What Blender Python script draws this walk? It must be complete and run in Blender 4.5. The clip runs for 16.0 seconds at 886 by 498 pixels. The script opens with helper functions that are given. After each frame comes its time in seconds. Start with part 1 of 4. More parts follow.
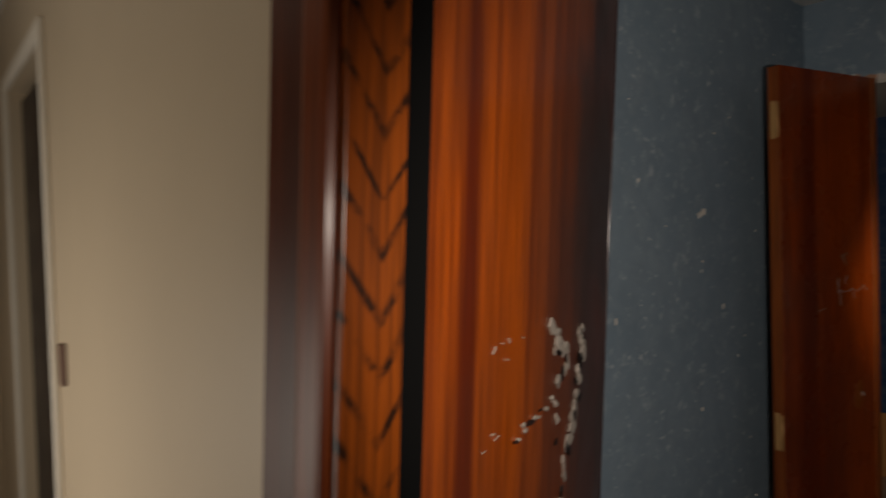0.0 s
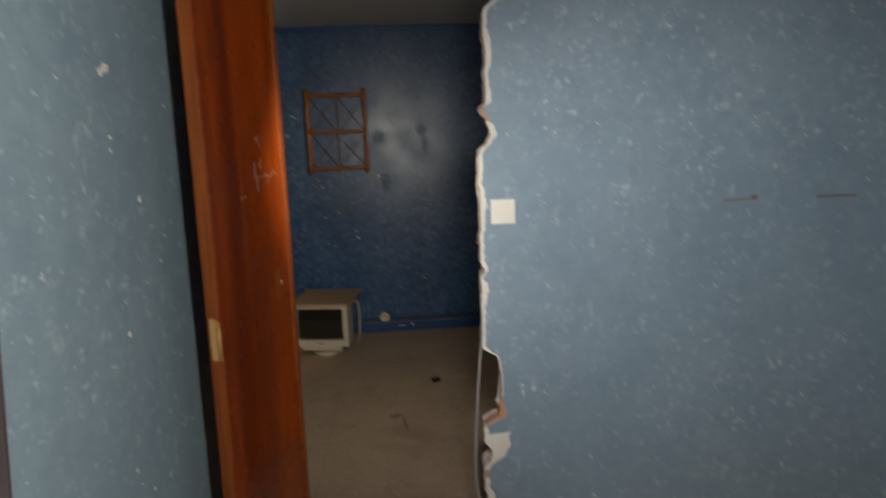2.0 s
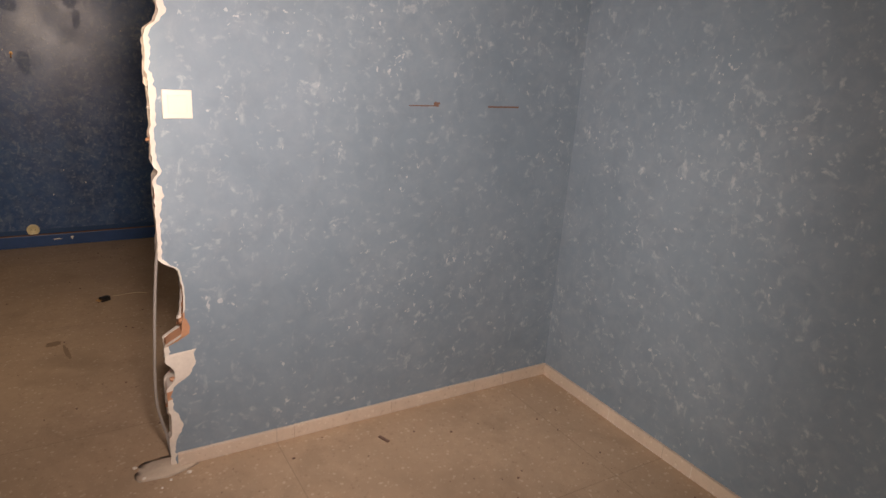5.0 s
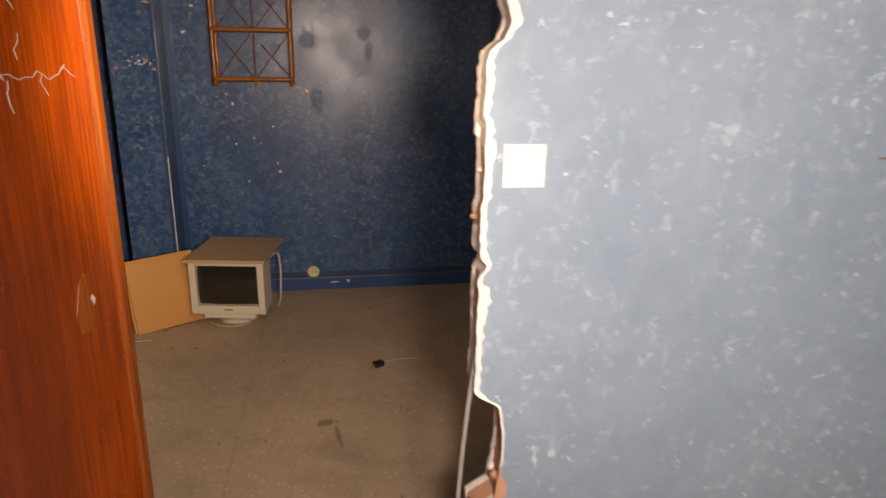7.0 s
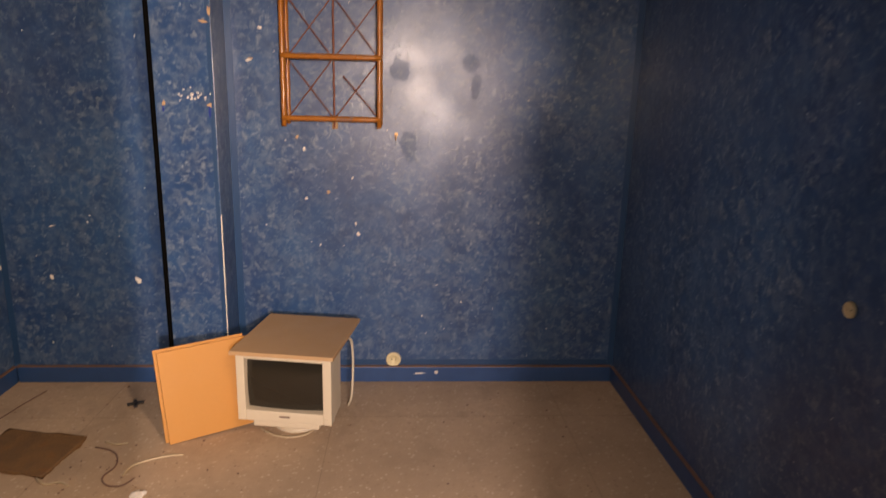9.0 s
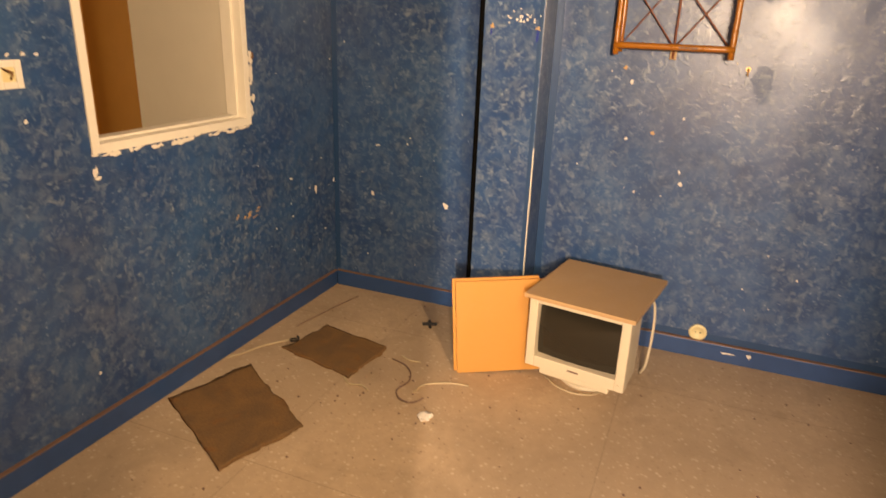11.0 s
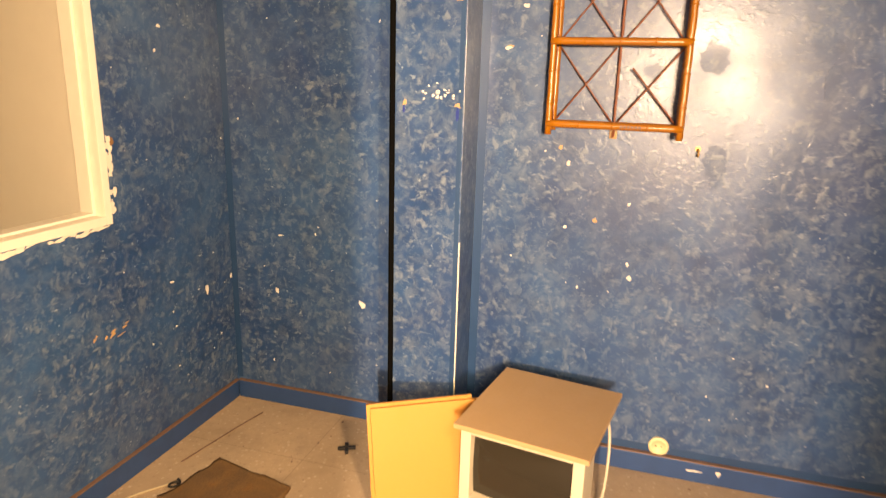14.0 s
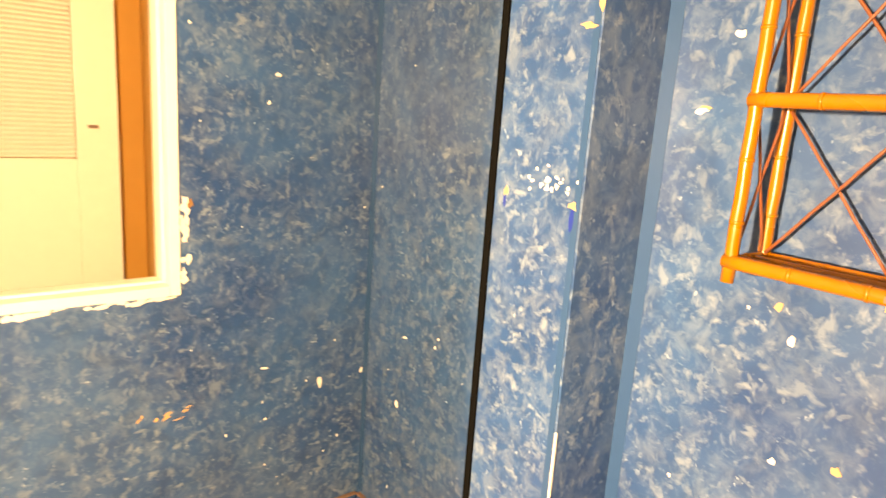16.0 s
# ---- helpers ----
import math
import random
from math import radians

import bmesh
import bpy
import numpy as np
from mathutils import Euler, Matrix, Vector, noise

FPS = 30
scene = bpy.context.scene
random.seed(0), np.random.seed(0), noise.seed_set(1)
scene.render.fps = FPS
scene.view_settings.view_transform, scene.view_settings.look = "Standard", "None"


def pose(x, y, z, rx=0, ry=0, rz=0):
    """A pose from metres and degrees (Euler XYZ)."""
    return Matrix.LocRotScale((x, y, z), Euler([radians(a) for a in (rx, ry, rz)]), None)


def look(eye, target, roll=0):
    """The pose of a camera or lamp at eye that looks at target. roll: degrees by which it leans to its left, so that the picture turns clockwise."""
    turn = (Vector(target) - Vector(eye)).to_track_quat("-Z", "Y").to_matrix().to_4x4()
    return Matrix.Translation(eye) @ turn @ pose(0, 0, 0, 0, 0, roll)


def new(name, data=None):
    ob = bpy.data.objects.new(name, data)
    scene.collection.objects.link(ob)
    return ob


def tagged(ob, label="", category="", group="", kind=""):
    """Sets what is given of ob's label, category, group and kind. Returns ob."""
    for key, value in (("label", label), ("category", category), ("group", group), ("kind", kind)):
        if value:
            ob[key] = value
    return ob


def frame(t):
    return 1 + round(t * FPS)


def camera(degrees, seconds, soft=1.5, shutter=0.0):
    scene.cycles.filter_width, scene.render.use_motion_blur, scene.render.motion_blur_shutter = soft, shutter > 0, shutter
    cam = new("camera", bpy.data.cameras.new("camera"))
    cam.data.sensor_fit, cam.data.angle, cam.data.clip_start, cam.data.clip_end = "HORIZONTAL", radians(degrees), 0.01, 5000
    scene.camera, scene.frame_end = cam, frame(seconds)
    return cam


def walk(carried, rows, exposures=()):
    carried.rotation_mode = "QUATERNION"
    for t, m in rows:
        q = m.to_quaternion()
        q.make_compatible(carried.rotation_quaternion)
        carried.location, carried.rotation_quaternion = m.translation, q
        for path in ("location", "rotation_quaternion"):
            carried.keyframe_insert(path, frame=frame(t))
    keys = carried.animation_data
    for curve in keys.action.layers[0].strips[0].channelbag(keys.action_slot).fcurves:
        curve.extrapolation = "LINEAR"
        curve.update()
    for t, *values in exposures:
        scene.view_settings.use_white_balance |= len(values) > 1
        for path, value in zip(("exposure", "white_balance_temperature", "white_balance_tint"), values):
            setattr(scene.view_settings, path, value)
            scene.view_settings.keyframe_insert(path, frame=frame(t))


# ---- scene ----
cam = camera(69.4, 16.0, 1.4, 0.4)
PATH = [
    (0, (0.205, 0.087, 1.547), (1.489, 1.62, 1.508), -1.8),
    (0.5, (0.34, 0.226, 1.554), (1.943, 1.422, 1.525), -1.8),
    (1, (0.411, 0.32, 1.55), (2.25, 1.104, 1.505), -2.1),
    (1.5, (0.474, 0.366, 1.501), (2.45, 0.656, 1.407), -2.7),
    (2, (0.531, 0.408, 1.431), (2.497, 0.273, 1.092), -2.0),
    (2.5, (0.545, 0.461, 1.381), (2.391, -0.039, 0.794), -1.4),
    (3, (0.581, 0.44, 1.331), (2.28, -0.271, 0.551), -0.3),
    (3.2, (0.582, 0.43, 1.322), (2.216, -0.351, 0.474), 0.5),
    (5.3, (0.648, 0.347, 1.408), (2.275, -0.664, 0.834), 4.6),
    (5.5, (0.703, 0.33, 1.409), (2.389, -0.582, 0.837), 4.0),
    (6, (0.895, 0.344, 1.392), (2.685, -0.34, 0.822), 2.6),
    (6.5, (1.16, 0.4, 1.393), (3.018, -0.089, 0.835), 2.1),
    (7, (1.474, 0.411, 1.376), (3.362, 0.078, 0.804), 1.0),
    (7.5, (1.742, 0.453, 1.381), (3.652, 0.247, 0.823), 1.8),
    (8, (1.988, 0.489, 1.406), (3.926, 0.304, 0.947), 1.7),
    (8.5, (2.187, 0.504, 1.392), (4.139, 0.328, 0.995), 1.7),
    (9, (2.363, 0.504, 1.359), (4.303, 0.379, 0.893), 1.5),
    (9.5, (2.509, 0.569, 1.293), (4.371, 0.597, 0.566), 1.5),
    (10, (2.579, 0.593, 1.279), (4.359, 0.895, 0.42), 3.3),
    (10.2, (2.582, 0.597, 1.272), (4.328, 1.035, 0.402), 3.4),
    (12.3, (2.562, 0.759, 1.379), (4.324, 1.57, 0.893), -0.3),
    (12.5, (2.551, 0.762, 1.374), (4.342, 1.507, 0.888), 0.1),
    (13, (2.587, 0.796, 1.375), (4.439, 1.357, 0.87), 0.9),
    (13.5, (2.806, 0.756, 1.369), (4.671, 1.26, 0.854), 1.4),
    (14, (3.043, 0.722, 1.377), (4.895, 1.275, 0.865), 1.7),
    (14.5, (3.395, 0.724, 1.375), (5.208, 1.424, 0.902), 2.5),
    (15, (3.727, 0.68, 1.372), (5.45, 1.596, 0.929), 2.1),
    (15.5, (4.002, 0.621, 1.401), (5.516, 1.859, 0.984), 5.5),
    (16, (4.145, 0.511, 1.452), (5.364, 2.04, 1.034), 4.0),
]
EXPOSURES = [
    (0.0, -2.75, 6400, 12), (0.5, -2.1, 5900, 14), (1.0, -1.5, 5800, 8), (1.5, -1.15, 5500, 2), (2.0, -0.95, 5900, 2), (2.5, -0.65, 6100, 3), (3.0, -0.35, 6800, 9),
    (5.5, -0.15, 7100, 19), (6.0, -0.05, 7100, 18), (7.0, 0.2, 7000, 18), (8.0, 0.5, 6700, 21), (8.5, 0.65, 6300, 22), (9.0, 1.25, 7000, 25),
    (10.0, 1.68, 9000, 19), (12.5, 1.85, 8900, 21), (13.0, 1.98, 10000, 20), (14.0, 2.45, 9700, 19), (15.0, 3.14, 10900, 17), (16.0, 3.5, 11600, 15),
]
walk(cam, [(t, look(eye, target, roll)) for t, eye, target, roll in PATH], EXPOSURES)

# ---- world and lamps: a windowless, unlit flat; fixed spots stand for the walker's own lamp ----
world = bpy.data.worlds.new("world")
scene.world = world
world.use_nodes = True
world.node_tree.nodes["Background"].inputs[0].default_value = (0.6, 0.7, 0.9, 1)
world.node_tree.nodes["Background"].inputs[1].default_value = 0.004


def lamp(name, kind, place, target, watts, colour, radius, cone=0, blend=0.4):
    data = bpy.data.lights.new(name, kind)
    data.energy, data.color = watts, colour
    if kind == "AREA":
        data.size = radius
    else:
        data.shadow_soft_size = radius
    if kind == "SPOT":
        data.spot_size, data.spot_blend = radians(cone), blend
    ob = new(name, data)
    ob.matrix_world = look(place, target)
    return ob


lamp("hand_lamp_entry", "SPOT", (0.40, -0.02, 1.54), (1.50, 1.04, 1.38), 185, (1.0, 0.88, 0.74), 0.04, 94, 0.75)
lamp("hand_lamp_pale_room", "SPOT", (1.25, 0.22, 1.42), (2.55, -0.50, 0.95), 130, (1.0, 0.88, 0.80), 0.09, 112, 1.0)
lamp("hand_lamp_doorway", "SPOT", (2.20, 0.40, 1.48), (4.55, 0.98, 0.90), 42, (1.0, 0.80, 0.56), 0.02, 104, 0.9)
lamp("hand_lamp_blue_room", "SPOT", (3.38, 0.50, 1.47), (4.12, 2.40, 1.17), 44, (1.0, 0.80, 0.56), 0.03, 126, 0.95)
# unseen area lamp added to brighten the hall wall
lamp("hall_wall_fill", "AREA", (-0.55, 1.55, 1.10), (0.46, 1.30, 1.15), 48.0, (1.0, 0.90, 0.76), 0.5)


# ---- materials ----
class Nodes:
    """A small wrapper round a material's node tree."""

    def __init__(self, name):
        self.m = bpy.data.materials.new(name)
        self.m.use_nodes = True
        self.t = self.m.node_tree
        self.b = self.t.nodes["Principled BSDF"]
        self.co = self.t.nodes.new("ShaderNodeTexCoord").outputs["Object"]

    def put(self, socket, value):
        if isinstance(value, bpy.types.NodeSocket):
            self.t.links.new(value, socket)
        elif isinstance(value, tuple) and len(value) == 3 and socket.type == "RGBA":
            socket.default_value = (*value, 1)
        else:
            socket.default_value = value

    def scaled(self, x, y, z, rot=(0, 0, 0)):
        n = self.t.nodes.new("ShaderNodeMapping")
        self.put(n.inputs["Vector"], self.co)
        n.inputs["Scale"].default_value = (x, y, z)
        n.inputs["Rotation"].default_value = rot
        return n.outputs[0]

    def noise(self, scale, detail=3.0, rough=0.5, distortion=0.0, at=None):
        n = self.t.nodes.new("ShaderNodeTexNoise")
        self.put(n.inputs["Vector"], at or self.co)
        for key, v in (("Scale", scale), ("Detail", detail), ("Roughness", rough), ("Distortion", distortion)):
            n.inputs[key].default_value = v
        return n.outputs["Fac"]

    def cells(self, scale, at=None, feature="F1"):
        n = self.t.nodes.new("ShaderNodeTexVoronoi")
        n.feature = feature
        self.put(n.inputs["Vector"], at or self.co)
        n.inputs["Scale"].default_value = scale
        return n.outputs["Distance"]

    def ramp(self, fac, a, b, low=0.0, high=1.0):
        n = self.t.nodes.new("ShaderNodeMapRange")
        self.put(n.inputs["Value"], fac)
        for key, v in (("From Min", a), ("From Max", b), ("To Min", low), ("To Max", high)):
            n.inputs[key].default_value = v
        return n.outputs[0]

    def times(self, a, b):
        n = self.t.nodes.new("ShaderNodeMath")
        n.operation = "MULTIPLY"
        self.put(n.inputs[0], a)
        self.put(n.inputs[1], b)
        return n.outputs[0]

    def most(self, a, b):
        n = self.t.nodes.new("ShaderNodeMath")
        n.operation = "MAXIMUM"
        self.put(n.inputs[0], a)
        self.put(n.inputs[1], b)
        return n.outputs[0]

    def mix(self, fac, a, b):
        n = self.t.nodes.new("ShaderNodeMix")
        n.data_type = "RGBA"
        self.put(n.inputs[0], fac)
        self.put(n.inputs[6], a)
        self.put(n.inputs[7], b)
        return n.outputs[2]

    def bump(self, height, strength=0.3, distance=0.004):
        n = self.t.nodes.new("ShaderNodeBump")
        self.put(n.inputs["Height"], height)
        n.inputs["Strength"].default_value, n.inputs["Distance"].default_value = strength, distance
        self.put(self.b.inputs["Normal"], n.outputs[0])

    def done(self, colour, rough=0.5, metal=0.0, coat=0.0, coat_rough=0.15, specular=0.5):
        self.put(self.b.inputs["Base Color"], colour)
        self.put(self.b.inputs["Roughness"], rough)
        self.put(self.b.inputs["Metallic"], metal)
        self.put(self.b.inputs["Coat Weight"], coat)
        self.put(self.b.inputs["Coat Roughness"], coat_rough)
        self.put(self.b.inputs["Specular IOR Level"], specular)
        return self.m


def plain(name, colour, rough=0.5, metal=0.0, vary=0.25, scale=25.0, bump=0.15, coat=0.0):
    n = Nodes(name)
    dark = tuple(c * (1 - vary) for c in colour)
    f = n.noise(scale, 4, 0.6)
    big = n.noise(scale / 9, 2)
    c = n.mix(f, dark, colour)
    c = n.mix(n.ramp(big, 0.35, 0.75, 0, 0.6), c, tuple(v * (1 - 0.5 * vary) for v in colour))
    if bump:
        n.bump(f, bump, 0.002)
    return n.done(c, n.ramp(big, 0.3, 0.7, rough * 0.85, min(1, rough * 1.15)), metal, coat)


def sponged(name, deep, mid, fleck, amount, gloss, specular, size=15.0, strength=0.8, cloud=0.5, relief=0.4, haze=0.6):
    """Wall paint dabbed on with a sponge: two tones below, soft pale dabs and short strokes lying all ways above, slightly raised."""
    n = Nodes(name)
    base = n.mix(n.ramp(n.noise(2.2, 4, 0.6), 0.35, 0.65), deep, mid)
    base = n.mix(n.ramp(n.noise(9, 3, 0.6, 0.6), 0.45, 0.7, 0, cloud), base, tuple(c * 0.65 for c in deep))
    where = n.ramp(n.noise(2.1, 3), 0.32, 0.68, 0.4, 1.0)
    veil = n.times(n.ramp(n.noise(size * 0.75, 4, 0.65, 0.5), 0.46, 0.74, 0, haze), where)
    found = veil
    for k, (stretch, turn, weight) in enumerate((((1.0, 1.0, 0.66), (0.7, 0.6, 0.5), 0.9), ((0.7, 0.75, 1.0), (-0.5, 0.7, 0.2), 1.0), ((1.0, 0.62, 0.8), (0.3, -0.8, 0.9), 0.8))):
        stroke = n.noise(size * (1.0 + 0.17 * k), 3.0, 0.6, 0.25, n.scaled(*stretch, turn))
        found = n.most(found, n.times(n.ramp(stroke, 0.575 - amount, 0.72 - amount, 0, weight), where))
    c = n.mix(n.times(found, strength), base, fleck)
    spark = n.times(n.ramp(n.noise(size * 1.9, 2.0, 0.5, 0.4), 0.66, 0.71), n.ramp(n.noise(size * 0.3, 2), 0.5, 0.6, 0, 0.4))
    c = n.mix(spark, c, tuple(min(0.8, v * 1.4) for v in fleck))
    n.bump(n.most(found, n.ramp(n.noise(70, 2), 0.3, 0.8, 0.0, 0.25)), relief, 0.003)
    return n.done(c, n.ramp(n.noise(5, 3), 0.3, 0.7, gloss - 0.05, gloss + 0.07), specular=specular)


BLUE = sponged("dark_blue_sponged_paint", (0.016, 0.055, 0.165), (0.030, 0.092, 0.225), (0.33, 0.39, 0.43), 0.010, 0.34, 0.60, 31.0, 0.51, 0.42, 0.20)
TEAL = sponged("pale_blue_sponged_paint", (0.205, 0.278, 0.345), (0.238, 0.312, 0.380), (0.58, 0.63, 0.67), -0.036, 0.55, 0.35, 25.0, 0.66, 0.2, 0.3, 0.2)
BLUE_PLAIN = plain("blue_skirting_paint", (0.028, 0.085, 0.24), 0.4, vary=0.4, scale=14)
BLUE_MATTE = sponged("dull_blue_patch", (0.015, 0.052, 0.155), (0.028, 0.088, 0.215), (0.31, 0.37, 0.41), 0.004, 0.40, 0.50, 31.0, 0.50, 0.44, 0.16)
PLASTER = plain("broken_white_plaster", (0.84, 0.79, 0.72), 0.9, vary=0.3, scale=45, bump=0.7)
BRICK = plain("red_hollow_brick", (0.64, 0.34, 0.20), 0.9, vary=0.45, scale=50, bump=0.7)
CEILING = plain("grey_white_ceiling_paint", (0.62, 0.62, 0.60), 0.85, vary=0.12, scale=6)
BEIGE = plain("beige_hall_paint", (0.60, 0.50, 0.36), 0.45, vary=0.12, scale=5)
WHITE = plain("white_plastic", (0.80, 0.76, 0.68), 0.4, vary=0.06, scale=30, bump=0.03)
CREAM = plain("cream_painted_board", (0.85, 0.80, 0.70), 0.5, vary=0.1, scale=8, bump=0.08)
WHITE_PAINT = plain("white_gloss_paint", (0.82, 0.78, 0.70), 0.35, vary=0.1, scale=20, bump=0.1)
BROWN = plain("brown_board", (0.52, 0.25, 0.06), 0.6, vary=0.25, scale=12)
BLACK = plain("black_plastic", (0.018, 0.016, 0.015), 0.45, vary=0.3)
GREY_CABLE = plain("grey_cable_sheath", (0.34, 0.32, 0.30), 0.5, vary=0.2)
CABLE = plain("off_white_cable_sheath", (0.52, 0.42, 0.28), 0.5, vary=0.2)
BRASS = plain("brassed_steel", (0.70, 0.40, 0.15), 0.42, 0.35, vary=0.2, scale=60)
CHIPBOARD = plain("tan_laminate", (0.52, 0.33, 0.17), 0.6, vary=0.12, scale=70, bump=0.06)
ORANGE_BOARD = plain("orange_tan_hardboard", (0.56, 0.26, 0.055), 0.55, vary=0.08, scale=60, bump=0.06)
COMPUTER = plain("yellowed_beige_plastic", (0.66, 0.58, 0.44), 0.5, vary=0.08, scale=40, bump=0.05)
BAMBOO = plain("varnished_bamboo", (0.42, 0.145, 0.014), 0.28, vary=0.3, scale=22, bump=0.12)
TWIG = plain("red_brown_cane", (0.26, 0.075, 0.03), 0.5, vary=0.4, scale=30)
YELLOWED = plain("yellowed_socket_plastic", (0.78, 0.68, 0.40), 0.4, vary=0.1)
pile = Nodes("brown_carpet")
fibre = pile.noise(160, 3, 0.7)
tone = pile.mix(pile.ramp(pile.noise(7, 4, 0.6, 0.6), 0.38, 0.62), (0.19, 0.115, 0.062), (0.26, 0.145, 0.066))
tone = pile.mix(pile.ramp(pile.noise(13, 3, 0.6), 0.58, 0.72, 0, 0.5), tone, (0.31, 0.13, 0.04))
tone = pile.mix(pile.ramp(fibre, 0.35, 0.65, 0.0, 0.5), tone, (0.10, 0.065, 0.040))
pile.bump(fibre, 0.9, 0.004)
CARPET = pile.done(tone, 0.95, specular=0.1)
RUST = plain("torn_brown_paper", (0.30, 0.16, 0.08), 0.8, vary=0.4)
GUM = plain("pale_splinters", (0.42, 0.37, 0.32), 0.35, vary=0.3, scale=60)
# flat black without sheen, for strips put where there is only shade
SHADE_BLACK = Nodes("flat_black_shade").done((0.003, 0.003, 0.003), 0.9, specular=0.04)
STRIP = plain("worn_brown_edge", (0.22, 0.13, 0.10), 0.7, vary=0.4, scale=60)

screen = Nodes("dark_tube_glass")
SCREEN = screen.done((0.022, 0.019, 0.014), 0.09, specular=0.6)


def terrazzo(name, ground, light, dark, dirty=0.4):
    """Cement ground with chips of two sizes, dulled by dust and trodden dirt."""
    n = Nodes(name)
    c = n.mix(n.ramp(n.noise(1.7, 4, 0.6), 0.3, 0.7), tuple(v * 0.76 for v in ground), ground)
    c = n.mix(n.ramp(n.noise(28, 4, 0.7), 0.40, 0.62, 0, 0.45), c, tuple(v * 0.78 for v in ground))
    for scale, size, low, high, amount in ((46.0, 0.30, 0.50, 0.56, 0.38), (80.0, 0.26, 0.49, 0.56, 0.22)):
        chip = n.ramp(n.cells(scale, n.scaled(1, 1, 1, (0.2, 0.1, scale))), size, size - 0.07)
        pick = n.noise(scale * 0.5, 1)
        c = n.mix(n.times(chip, n.ramp(pick, low, high, 0, amount)), c, light)
        c = n.mix(n.times(chip, n.ramp(pick, 0.45, 0.38, 0, 0.3)), c, dark)
    dirt = n.ramp(n.noise(3.6, 5, 0.65, 0.5), 0.50, 0.75, 0, dirty)
    c = n.mix(dirt, c, tuple(v * 0.45 for v in ground))
    br = n.t.nodes.new("ShaderNodeTexBrick")
    at = n.t.nodes.new("ShaderNodeMapping")
    n.put(at.inputs["Vector"], n.co)
    at.inputs["Location"].default_value = (0.10, 0.205, 0)
    n.put(br.inputs["Vector"], at.outputs[0])
    br.offset = 0.0
    for key, v in (("Scale", 1.0), ("Mortar Size", 0.0019), ("Brick Width", 1.0), ("Row Height", 1.0), ("Mortar Smooth", 0.3)):
        br.inputs[key].default_value = v
    c = n.mix(n.times(br.outputs["Fac"], 0.34), c, tuple(v * 0.3 for v in ground))
    n.bump(n.noise(90, 3), 0.12, 0.002)
    return n.done(c, n.ramp(n.noise(3, 4), 0.3, 0.7, 0.5, 0.78), specular=0.35)


FLOOR = terrazzo("dusty_terrazzo", (0.54, 0.40, 0.275), (0.74, 0.63, 0.49), (0.26, 0.17, 0.12))
SKIRT = terrazzo("pale_terrazzo_skirting", (0.74, 0.63, 0.52), (0.82, 0.75, 0.66), (0.34, 0.23, 0.16), 0.25)


